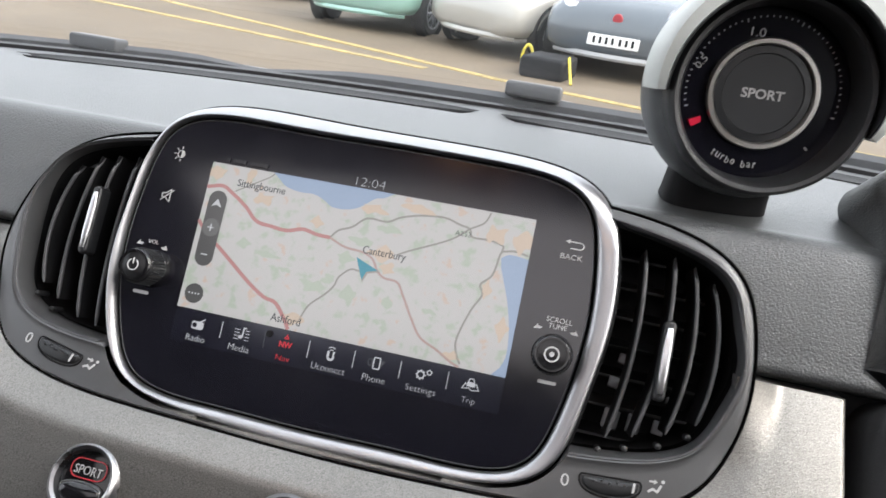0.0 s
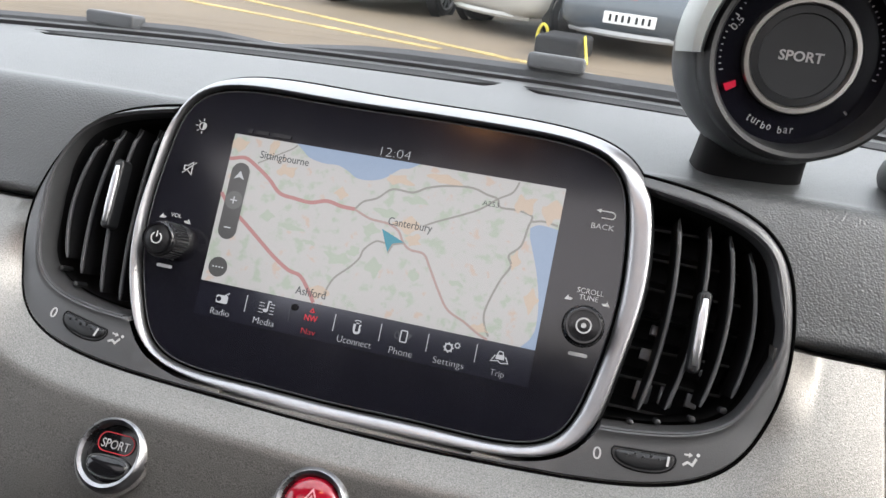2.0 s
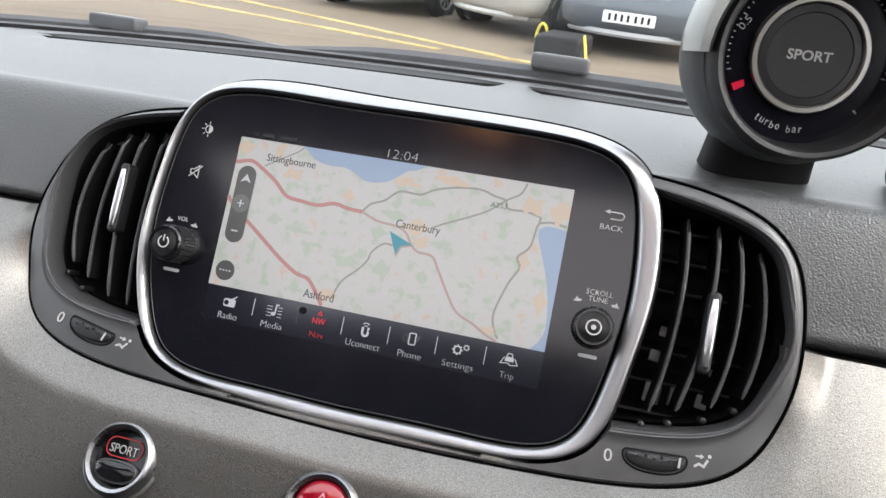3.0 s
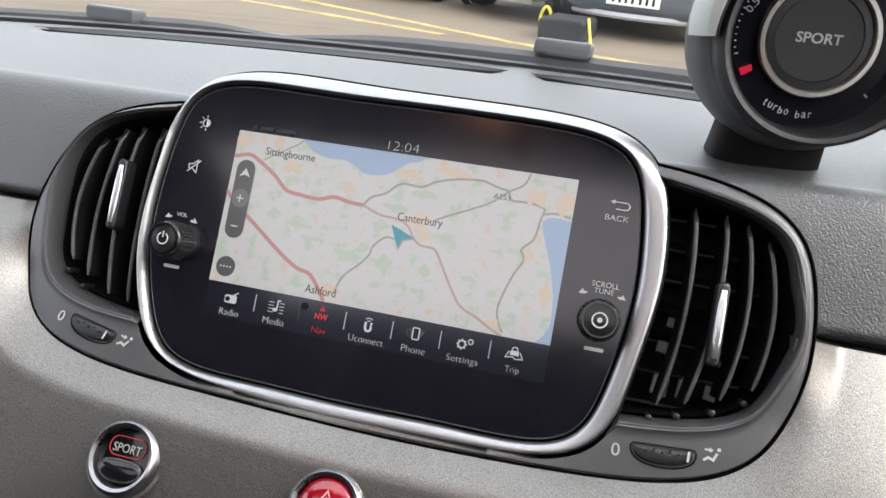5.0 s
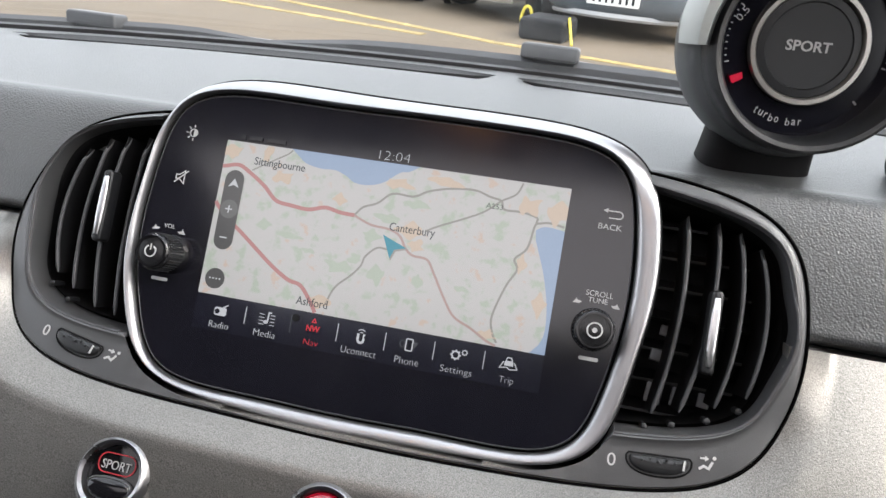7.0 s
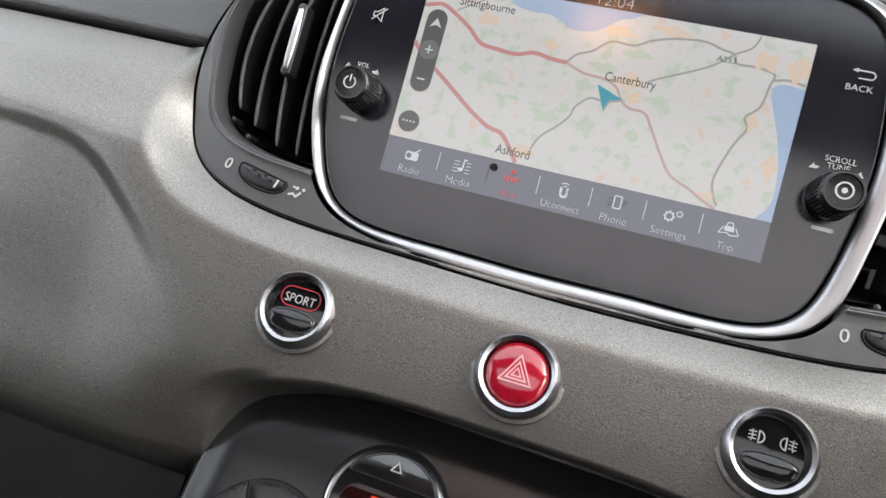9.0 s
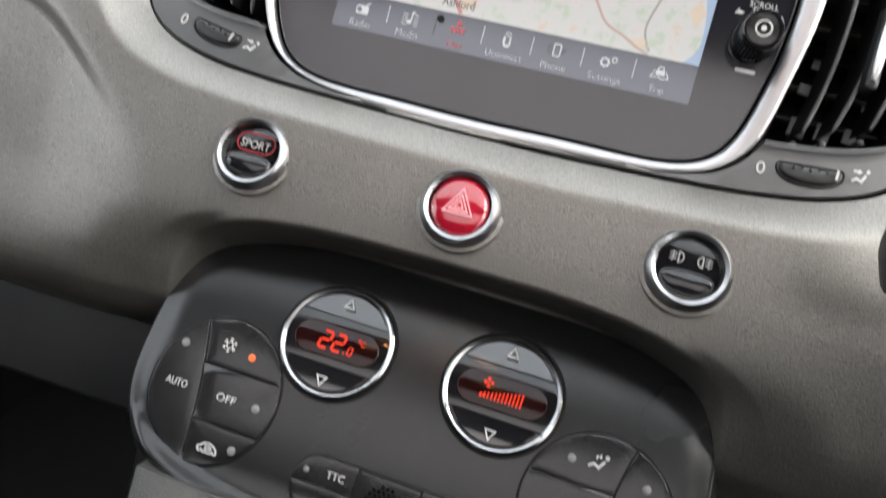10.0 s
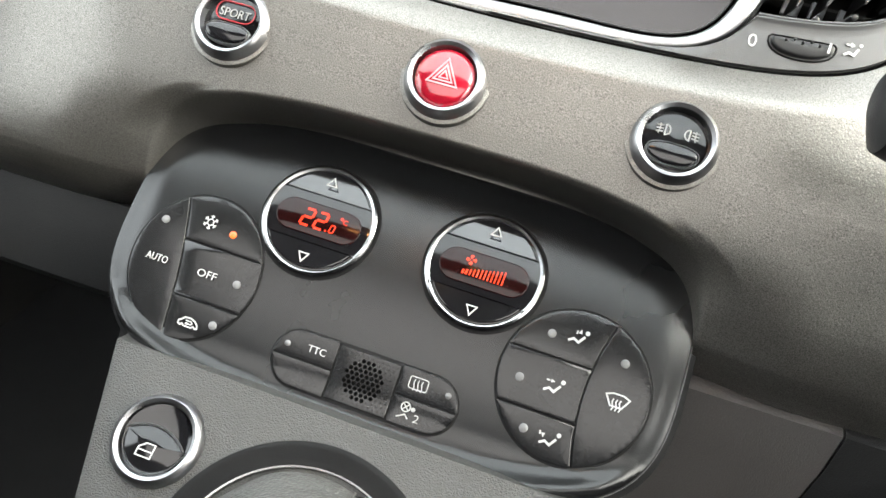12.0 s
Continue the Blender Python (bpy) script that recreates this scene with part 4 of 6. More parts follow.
def knob(x, z, power):
    k = part("knob", moved(lathe([(0.0086, 0.0), (0.0086, -0.0024), (0.0081, -0.0030), (0.0077, -0.0145), (0.0072, -0.0160), (0.0063, -0.0166)], 40), pose(x, 0, z)), GLOSS, unit, "black rotary knob")
    part("ring", moved(lathe([(0.0066, -0.0160), (0.0068, -0.0172), (0.0060, -0.0172), (0.0060, -0.0160)], 40, caps=False), pose(x, 0, z)), GLOSS, k)
    part("cap", moved(lathe([(0.0060, -0.0160), (0.0059, -0.0166), (0.0030, -0.0169), (0.0003, -0.0170)], 40), pose(x, 0, z)), KEY, k)
    for i in range(36):
        w = 2 * math.pi * i / 36
        part("rib", moved(slab(rounded(0, 0, 0.0006, 0.0006, 0.0002, 2), -0.0138, -0.0045, 0.0002), pose(x + 0.0079 * math.cos(w), 0, z + 0.0079 * math.sin(w))), BLACK, k)
    if power:
        sign("power_sign", joined(ribbon([arc(0, 0, 0.0024, 120, 420, 24)], 0.0005), ribbon([mm([(0, 0.4), (0, 3.0)])], 0.0005)), x, z, WHITE, k, -0.0171)
    else:
        sign("select_sign", joined(ribbon([arc(0, 0, 0.0028, 0, 360, 24)], 0.0006), flat(ellipse(0, 0, 0.0010, 0.0010, 14))), x, z, WHITE, k, -0.0171)


knob(-0.0921, 0.0141, True)
knob(0.0933, 0.0136, False)
# ---- round buttons in the fascia ----
def ringed_button(name, x, y, z, words, r=0.0148, tilt=-14):
    b = thing(name, DASH @ pose(x, y, z, tilt), words, "button", "round dashboard buttons")
    part("ring", lathe([(r + 0.0016, 0.006), (r + 0.0014, 0.0010), (r + 0.0004, -0.0022), (r - 0.0010, -0.0034), (r - 0.0024, -0.0026), (r - 0.0030, 0.0002), (r - 0.0030, 0.006)], 56, caps=False), RINGED, b, "satin chrome ring")
    part("seat", lathe([(r + 0.0030, 0.006), (r + 0.0028, 0.0012), (r + 0.0012, 0.0008)], 48, caps=False), FASCIA, b)
    return b, r - 0.0030


def rocker_face(b, r):
    part("face", lathe([(r, 0.006), (r, 0.0006), (r * 0.6, 0.0002), (r * 0.02, 0.0)], 48), GLOSS, b, "glossy black face")
    lower = squircle(0, -0.0047, r * 0.80, 0.0034, 0.0050, 2.6, 2.2, 56)
    part("rocker", slab(lower, -0.0022, 0.002, 0.0014, 0.0005), GLOSS, b, "glossy black rocker")
    part("rocker_edge", band(lower, [(-0.0004, -0.0012), (-0.0001, -0.0017), (0.0004, -0.0012), (0.0004, 0.001)]), EDGE, b)


sport, r = ringed_button("sport_button", -0.0870, -0.0190, -0.0783, "glossy black round button lettered SPORT, in chrome ring")
rocker_face(sport, r)
word("SPORT", 0.0130, 0.0036, 0.0002, 0.0036, DIMPRINT, sport, -0.0003, 0)
part("red_outline", ribbon([rounded(0.0002, 0.0042, 0.0165, 0.0078, 0.0036) + [rounded(0.0002, 0.0042, 0.0165, 0.0078, 0.0036)[0]]], 0.00045, -0.0002), REDPRINT, sport, "thin red outline")
hazard, r = ringed_button("hazard_button", 0.0028, -0.0198, -0.0780, "red domed hazard warning button in chrome ring")
part("lens", lathe([(r, 0.006), (r, -0.0004), (r * 0.96, -0.0014), (r * 0.8, -0.0024), (r * 0.5, -0.0032), (r * 0.02, -0.0036)], 48), RED, hazard, "glossy red lens")


def triangle(side):
    return [(side * math.cos(radians(a)), side * math.sin(radians(a))) for a in (90, 210, 330, 90)]


part("warning_triangle", joined(ribbon([triangle(0.0068)], 0.0006), ribbon([triangle(0.0042)], 0.0006), ribbon([triangle(0.0020)], 0.0005)), PINK, hazard, "pale pink double triangle", pose(0, -0.0034, -0.0002))
fog, r = ringed_button("fog_lamp_button", 0.0908, -0.0190, -0.0782, "glossy black fog lamp button with white signs, in chrome ring")
rocker_face(fog, r)


def lamp_sign(f):
    lens_ = [(f * px, pz) for px, pz in [(-0.0002, 0.0020)] + arc(-0.0002, 0, 0.0018, 90, -90, 10, 0.0020) + [(-0.0002, 0.0020)]]
    beams = [[(f * -0.0036, 0.0012 - 0.0012 * k), (f * -0.0010, 0.0014 - 0.0012 * k)] for k in range(3)]
    return joined(ribbon([lens_], 0.0005), ribbon(beams + [[(f * -0.0024, 0.0020), (f * -0.0022, 0.0), (f * -0.0026, -0.0020)]], 0.0004))


part("front_fog_sign", lamp_sign(1), DIMPRINT, fog, "", pose(-0.0042, -0.0001, 0.0036))
part("rear_fog_sign", lamp_sign(-1), DIMPRINT, fog, "", pose(0.0042, -0.0001, 0.0036))

# ---- climate panel ----
PANEL_TILT = math.degrees(math.atan(0.4))
CLIMATE = DASH @ pose(-0.0018, -0.0026, -0.1487, -PANEL_TILT, 0.7)
FACE = squircle(0.0045, -0.015, 0.1195, 0.058, 0.0645, 3.7, 3.3, 160)
climate = thing("climate_panel", CLIMATE, "black climate control panel with two chrome-ringed dials and oval button groups", "climate control")


def panel_ring(o, y, lip):
    """An inset of the panel's outline at the depth y, or lip along its bottom, where a rolled lip stands proud."""
    ring = []
    for (x0, z0), (x1, z1) in zip(offset(FACE, o), offset(FACE, o * (1.1 if o < 0 else 1))):
        s = float(smoothstep(-0.068, -0.046, z0))
        ring.append((x0 + (x1 - x0) * s, y * s + lip * (1 - s), z0 + (z1 - z0) * s))
    return ring


rings = [panel_ring(*k) for k in ((0.0015, 0.05, 0.05), (0.0010, 0.0050, 0.0044), (0.0004, 0.0032, 0.0012), (0.0, 0.0024, -0.0008), (-0.0010, 0.0021, -0.0030), (-0.0020, 0.0019, -0.0043), (-0.0030, 0.0017, -0.0050), (-0.0040, 0.0015, -0.0051), (-0.0050, 0.00125, -0.0047),
                                  (-0.0060, 0.0010, -0.0039), (-0.0072, 0.0007, -0.0029), (-0.0086, 0.00045, -0.0018), (-0.0100, 0.00025, -0.0009), (-0.0115, 0.0001, -0.0003), (-0.0130, 0.0, 0.0))]
part("body", loft(rings + [[(0.0045 + (x - 0.0045) * k, 0.0, -0.015 + (z + 0.015) * k) for x, y, z in rings[-1]] for k in (0.8, 0.5, 0.2)], last=True), PANEL, climate)
part("edge_line", band(offset(FACE, 0.0006), [(0.0, 0.006), (0.0002, 0.0048), (0.0007, 0.0048), (0.0009, 0.006)]), WORN, climate, "thin worn edge")
part("skirt", band(offset(FACE, 0.0012), [(0.0, 0.05), (0.0, 0.008), (0.0030, 0.009), (0.0034, 0.05)]), DARK, climate, "dark gap round the panel")
LED = emitter("amber_lamp", (1.0, 0.16, 0.03), 0.5)
DIGITS = emitter("red_display", (1.0, 0.045, 0.012), 0.40)
WINDOW = material("smoked_red_window", (0.011, 0.0022, 0.0022), 0.10, spec=0.25, spread=0.1, scale=60, stain=0.03)
DOT = material("lamp_window", (0.15, 0.15, 0.155), 0.4, spread=0.05)


def key(outline, parent, label="", front=-0.0010, shrink=0.00022):
    return part("key", slab(offset(outline, -shrink), front, 0.003, 0.0004, 0.00012), KEY, parent, label)


def dot(x, z, parent, mat=None, r=0.0017, y=-0.0017):
    part("lamp", lathe([(r, 0.0), (r, y), (r * 0.7, y - 0.0003), (r * 0.1, y - 0.0004)], 16, x, z), mat or DOT, parent)


def group_of_keys(name, cx, cz, a, b, bend, side, cuts):
    """An oval set of keys: one tall key behind a curved joint and three stacked ones."""
    g = part(name, slab(offset(ellipse(cx, cz, a, b, 96), 0.0007), -0.0003, 0.004, 0.0004), DARK, climate, "black gap round the keys")
    whole = ellipse(cx, cz, a, b, 160)
    made = [key(cut_curve(whole, bend, side, 0.0001), g)]
    rest = cut_curve(whole, bend, -side, 0.0001)
    hi, lo = cuts
    made.append(key(cut(rest, 0, -1, -hi), g))
    made.append(key(cut(cut(rest, 0, 1, hi), 0, -1, -lo), g))
    made.append(key(cut(rest, 0, 1, lo), g))
    return g, made


left_set, lk = group_of_keys("left_keys", -0.0760, -0.0330, 0.0285, 0.0307, lambda z: -0.0905 + 0.0115 * min(1.2, max(-0.2, (-z - 0.004) / 0.056)) + 0.0022 * math.sin(math.pi * min(1, max(0, (-z - 0.004) / 0.056))), -1, (-0.0236, -0.0463))
K = -0.0018
word("AUTO", 0.0098, 0.0030, -0.0922, -0.0348, WHITE, left_set, K)
word("OFF", 0.0086, 0.0031, -0.0690, -0.0350, WHITE, left_set, K)
part("snowflake_sign", ribbon([[(0.0015 * math.cos(w), 0.0015 * math.sin(w)) for w in (math.pi * k / 3 + math.pi / 6 for k in range(7))]] + [[(0.0015 * math.cos(w), 0.0015 * math.sin(w)), (0.0032 * math.cos(w), 0.0032 * math.sin(w))] for w in (math.pi * k / 3 + math.pi / 6 for k in range(6))] + [[(0.0029 * math.cos(w + 0.27), 0.0029 * math.sin(w + 0.27)), (0.0022 * math.cos(w), 0.0022 * math.sin(w)), (0.0029 * math.cos(w - 0.27), 0.0029 * math.sin(w - 0.27))] for w in (math.pi * k / 3 + math.pi / 6 for k in range(6))], 0.00042), WHITE, left_set, "", pose(-0.0765, K, -0.0140))
part("recirculation_sign", joined(ribbon([[(px / 1000, pz / 1000) for px, pz in ((-4.2, -1.0), (-4.2, 0.2), (-3.2, 0.6), (-1.9, 1.9), (0.6, 2.1), (2.6, 1.4), (4.0, 0.2), (4.3, -1.2), (3.4, -1.5), (2.6, -0.8), (1.8, -1.5), (-1.6, -1.5), (-2.4, -0.8), (-3.2, -1.5), (-4.2, -1.0))]], 0.0006),
                                   ribbon([[(-0.0014, 0.0008), (0.0012, 0.0008), (0.0018, 0.0002), (0.0012, -0.0004), (-0.0006, -0.0004)]], 0.0005), flat([(-0.0014, -0.0004), (-0.0004, 0.0003), (-0.0004, -0.0011)][::-1])), WHITE, left_set, "", pose(-0.0690, K, -0.0558))
dot(-0.0957, -0.0185, left_set)
dot(-0.0654, -0.0160, left_set, LED, 0.0015)
dot(-0.0556, -0.0350, left_set)
dot(-0.0590, -0.0535, left_set)
right_set, rk = group_of_keys("right_keys", 0.0850, -0.0300, 0.0295, 0.0300, lambda z: 0.0893 + 5.6 * (z + 0.034) ** 2, 1, (-0.0216, -0.0435))


def airflow(dx, dz, turn):
    """A seated figure sign with its airflow arrow at one height."""
    fig = ribbon([[(-0.0036, -0.0024), (-0.0016, -0.0012), (0.0004, -0.0022), (0.0024, 0.0006)]], 0.0009)
    tip = moved(flat([(-0.0008, 0.0007), (-0.0008, -0.0007), (0.0009, 0.0)]), pose(dx + 0.0012, 0, dz, 0, turn, 0))
    tail = moved(ribbon([[(-0.0014, 0), (0.0, 0)]], 0.0006), pose(dx, 0, dz, 0, turn, 0))
    return joined(fig, flat(ellipse(0.0030, 0.0022, 0.0009, 0.0009, 12)), tip, tail)


part("face_airflow_sign", airflow(-0.0008, 0.0022, -80), WHITE, right_set, "", pose(0.0815, K, -0.0112))
part("body_airflow_sign", airflow(-0.0020, 0.0016, 0), WHITE, right_set, "", pose(0.0780, K, -0.0322))
part("feet_airflow_sign", airflow(-0.0040, 0.0006, 80), WHITE, right_set, "", pose(0.0822, K, -0.0514))
part("windscreen_sign", joined(ribbon([[(px / 1000, pz / 1000) for px, pz in ((-4.6, 2.0), (-2, 3.0), (2, 3.0), (4.6, 2.0), (2.2, -1.8), (-2.2, -1.8), (-4.6, 2.0))]], 0.0006), ribbon([[(dx + 0.0004 * math.sin(q * 1.6), -0.0034 + 0.0011 * q) for q in range(5)] for dx in (-0.0014, 0, 0.0014)], 0.0005, -0.0002)), WHITE, right_set, "", pose(0.1020, K, -0.0305))
for x, z in ((0.0714, -0.0131), (0.0645, -0.0330), (0.0717, -0.0507), (0.1012, -0.0155)):
    dot(x, z, right_set)

# the lower pill of keys with the small loudspeaker grille
PILL = rounded(0.0070, -0.0543, 0.0780, 0.0228, 0.0113, 14)
pill = part("lower_keys", slab(offset(PILL, 0.0006), -0.0003, 0.004, 0.0004), DARK, climate, "black gap round the keys")
for side, edge in ((-1, -0.0064), (1, 0.0204)):
    half = cut(PILL, -side, 0, -side * edge)
    key(cut(half, 0, -1, 0.0545), pill)
    key(cut(half, 0, 1, -0.0545), pill)
word("TTC", 0.0076, 0.0028, -0.0143, -0.0492, WHITE, pill, K)
dot(-0.0268, -0.0500, pill, None, 0.0012)
dot(0.0408, -0.0488, pill, None, 0.0012)
part("rear_screen_sign", joined(ribbon([rounded(0, 0, 0.0074, 0.0046, 0.0008, 3) + [rounded(0, 0, 0.0074, 0.0046, 0.0008, 3)[0]]], 0.0004), ribbon([[(dx + 0.0003 * math.sin(q * 1.6), -0.0030 + 0.0011 * q) for q in range(5)] for dx in (-0.0016, 0, 0.0016)], 0.0004, -0.0002)), GREYPRINT, pill, "", pose(0.0285, K, -0.0484))
part("airbag_sign", joined(ribbon([arc(-0.0014, 0.0016, 0.0018, 0, 360, 16), [(-0.0027, 0.0003), (-0.0001, 0.0029)], [(-0.0027, 0.0029), (-0.0001, 0.0003)], [(-0.0040, -0.0030), (-0.0010, -0.0012), (0.0006, -0.0026)]], 0.0005), flat(ellipse(0.0016, 0.0014, 0.0009, 0.0009, 12))), GREYPRINT, pill, "", pose(0.0280, K, -0.0596))
word("2", 0.0022, 0.0030, 0.0318, -0.0612, GREYPRINT, pill, K)
grille = part("grille", slab([(-0.0058, -0.0650), (0.0198, -0.0650), (0.0198, -0.0437), (-0.0058, -0.0437)], -0.0008, 0.003, 0.0004), KEY, pill, "small loudspeaker grille with round holes")
for i in range(-6, 7):
    for j in range(-5, 6):
        x, z = 0.0070 + 0.0021 * i + (0.00105 if j % 2 else 0), -0.0543 + 0.00182 * j
        if abs(x - 0.0070) < 0.0118 and abs(z + 0.0543) < 0.0098:
            if math.hypot(x - 0.0070, z + 0.0543) < 0.0079:
                part("hole", lathe([(0.00086, -0.0007), (0.00086, -0.00095), (0.00082, -0.00098)], 8, x, z), PIT, grille)
            else:
                part("pip", lathe([(0.00050, -0.0007), (0.00030, -0.00105)], 6, x, z), KEY, grille)


def dial(cx, cz, show):
    """A round display with a rocker above and below, in a bright ring."""
    d = part("dial", lathe([(0.0232, 0.004), (0.0232, -0.0012), (0.0226, -0.0020), (0.0210, -0.0022)], 72, cx, cz), GLOSS, climate, "glossy black round dial")
    part("ring", lathe([(0.0247, 0.003), (0.0246, -0.0012), (0.0241, -0.0026), (0.0232, -0.0031), (0.0222, -0.0026), (0.0218, -0.0014), (0.0218, 0.002)], 72, cx, cz, False), BRIGHT, d, "bright chrome ring")
    part("ring_gap", lathe([(0.0245, 0.003), (0.0246, -0.0004), (0.0257, -0.0004), (0.0258, 0.003)], 72, cx, cz, False), DARK, d, "dark gap round the ring")
    part("up_key", moved(slab(cut(ellipse(0, 0, 0.0216, 0.0216, 96), 0, -1, -0.0098), -0.0034, 0.002, 0.0006), pose(cx, 0.0008, cz) @ pose(0, 0, 0.0098) @ pose(0, 0, 0, -2) @ pose(0, 0, -0.0098)), LACQUER, d, "", None, 8)
    part("down_key", moved(slab(cut(ellipse(0, 0, 0.0216, 0.0216, 96), 0, 1, -0.0108), -0.0034, 0.002, 0.0006), pose(cx, 0, cz) @ pose(0, 0, -0.0108) @ pose(0, 0, 0, -2) @ pose(0, 0, 0.0108)), LACQUER, d, "", None, 8)
    tri = [(-0.0021, -0.0016), (0.0021, -0.0016), (0, 0.0022), (-0.0021, -0.0016)]
    part("up_mark", ribbon([tri], 0.0005), WHITE, d, "", pose(cx, -0.0043, cz + 0.0163, -2))
    part("down_mark", ribbon([[(a, -b) for a, b in tri]], 0.0005), WHITE, d, "", pose(cx, -0.0038, cz - 0.0175, -2))
    pane = part("window", slab(rounded(cx, cz - 0.0008, 0.0372, 0.0142, 0.0070, 10), -0.0027, 0.0, 0.0005), WINDOW, d, "smoked dark red display window")
    show(pane, cx, cz - 0.0008)
    return d


def digit(segs, w, h, lean=0.12):
    """A seven-segment digit from the names of its lit bars."""
    at = dict(a=((0, h), (w, h)), g=((0, h / 2), (w, h / 2)), d=((0, 0), (w, 0)), f=((0, h / 2), (0, h)), b=((w, h / 2), (w, h)), e=((0, 0), (0, h / 2)), c=((w, 0), (w, h / 2)))
    bars = []
    for s_ in segs:
        (x0, z0), (x1, z1) = at[s_]
        bars.append([(x0 + (x1 - x0) * 0.08 + lean * z0, z0 + (z1 - z0) * 0.08), (x1 - (x1 - x0) * 0.08 + lean * z1, z1 - (z1 - z0) * 0.08)])
    return ribbon(bars, w * 0.24)


def temperature(pane, cx, cz):
    y = -0.0028
    part("digit", digit("abged", 0.0040, 0.0072), DIGITS, pane, "glowing red digit 2", pose(cx - 0.0072, y, cz - 0.0036))
    part("digit", digit("abged", 0.0040, 0.0072), DIGITS, pane, "glowing red digit 2", pose(cx - 0.0012, y, cz - 0.0036))
    part("digit", digit("abcdef", 0.0018, 0.0032), DIGITS, pane, "small glowing red digit 0", pose(cx + 0.0058, y, cz - 0.0036))
    part("point", flat(ellipse(cx + 0.0044, cz - 0.0034, 0.0004, 0.0004, 8), y), DIGITS, pane)
    word("C", 0.0020, 0.0022, cx + 0.0112, cz + 0.0024, DIGITS, pane, y)
    part("degree_mark", ribbon([arc(cx + 0.0094, cz + 0.0034, 0.0005, 0, 360, 10)], 0.0003, y), DIGITS, pane)


def blower(pane, cx, cz):
    y = -0.0028
    for k in range(12):
        h = 0.0018 + 0.00036 * k
        part("level_bar", ribbon([[(cx - 0.0082 + 0.0015 * k, cz - 0.0034), (cx - 0.0080 + 0.0015 * k, cz - 0.0034 + h)]], 0.0006 if k > 1 else 0.0009, y), DIGITS, pane)
    part("fan_sign", joined(*[flat([(cx - 0.0062 + q * math.cos(w + e), cz + 0.0030 + q * math.sin(w + e)) for q, e in ((0.0003, 0), (0.0020, -0.35), (0.0022, 0.2), (0.0016, 0.6))], y) for w in (math.pi / 2 * k for k in range(4))]), DIGITS, pane, "glowing red fan sign")


dial(-0.0333, 0.0017, temperature)
dial(0.0385, 0.0026, blower)


def crowned(ob, m):
    """Bows a piece of the panel: its face is a slight barrel, highest along its middle."""
    bm = bmesh.new()
    bm.from_mesh(ob.data)
    bmesh.ops.transform(bm, matrix=m, verts=bm.verts)
    zs = [v.co.z for v in bm.verts]
    if max(zs) - min(zs) > 0.006:
        for k in range(-24, 16):
            if min(zs) < k * 0.003 < max(zs):
                bmesh.ops.bisect_plane(bm, geom=bm.verts[:] + bm.edges[:] + bm.faces[:], plane_co=(0, 0, k * 0.003), plane_no=(0, 0, 1))
    for v in bm.verts:
        v.co.y += 1.6 * (max(v.co.z, -0.060) + 0.006) ** 2 - 0.0026
    bmesh.ops.transform(bm, matrix=m.inverted(), verts=bm.verts)
    bm.to_mesh(ob.data)
    bm.free()


for piece in climate.children_recursive:
    place, above = piece.matrix_basis.copy(), piece.parent
    while above != climate:
        place, above = above.matrix_basis @ place, above.parent
    crowned(piece, place)

# ---- lower console ----
CONSOLE_TILT = math.degrees(math.atan(0.6))
BASE = DASH @ pose(-0.0045, -0.047, -0.2358, -CONSOLE_TILT, 0.7)
console = thing("centre_console", BASE, "grained grey plastic centre console below the climate panel", "console")


def console_half(w):
    return 0.0884 + 0.294 * w


def console_skin(first, last):
    rings = []
    for w in [0.040, 0.034, 0.0268] + [0.024 - 0.010 * i for i in range(24)]:
        h = console_half(w)
        ring = [(MIDDLE - h + 0.004, 0.12, w), (MIDDLE - h + 0.0003, 0.012, w), (MIDDLE - h, 0.0035, w), (MIDDLE - h + 0.0012, 0.0010, w), (MIDDLE - h + 0.0035, 0.0, w)]
        ring += [(MIDDLE - h + 0.0035 + (2 * h - 0.007) * k / 12, 0.0, w) for k in range(1, 12)]
        ring += [(2 * MIDDLE - x, y, z) for x, y, z in ring[4::-1]]
        rings.append([(x, y + (0.012 if w > 0.030 else 0.0), z) for x, y, z in ring][first:last])
    return loft(rings, closed=False)


part("top", console_skin(3, -3), CONSOLE, console)
part("side", console_skin(0, 4), CONSOLE, console)
part("side", console_skin(-4, None), CONSOLE, console)
boot = thing("gear_boot", BASE @ pose(0.0120, 0.0, -0.0378), "black leather gear lever boot in a chrome ring on the console", "gear boot")
part("collar", lathe([(0.0550, 0.002), (0.0546, -0.0010), (0.0535, -0.0016), (0.0522, -0.0015), (0.0490, -0.0007), (0.0462, -0.0004), (0.0452, -0.0004)], 96, caps=False), DARK, boot, "satin black sunken collar")
part("ring", lathe([(0.0461, 0.012), (0.0459, -0.0012), (0.0455, -0.0022), (0.0448, -0.0022), (0.0444, -0.0010), (0.0442, 0.010)], 96, caps=False), BRIGHT, boot, "thin bright chrome ring")


def leather():
    rings = []
    for r, y in ((0.0460, 0.006), (0.0450, -0.0030), (0.0420, -0.010), (0.0370, -0.018), (0.0310, -0.028), (0.0240, -0.042), (0.0180, -0.056), (0.0120, -0.064), (0.0010, -0.066)):
        ring = []
        for i in range(96):
            w = 2 * math.pi * i / 96
            fold = (0.0016 * math.sin(7 * w + r * 300) + 0.0010 * math.sin(11 * w - r * 500)) * min(1, (0.047 - r) / 0.006)
            ring.append(((r + fold) * math.cos(w), y + 0.6 * fold, (r + fold) * math.sin(w)))
        rings.append(ring)
    return loft(rings, last=True)


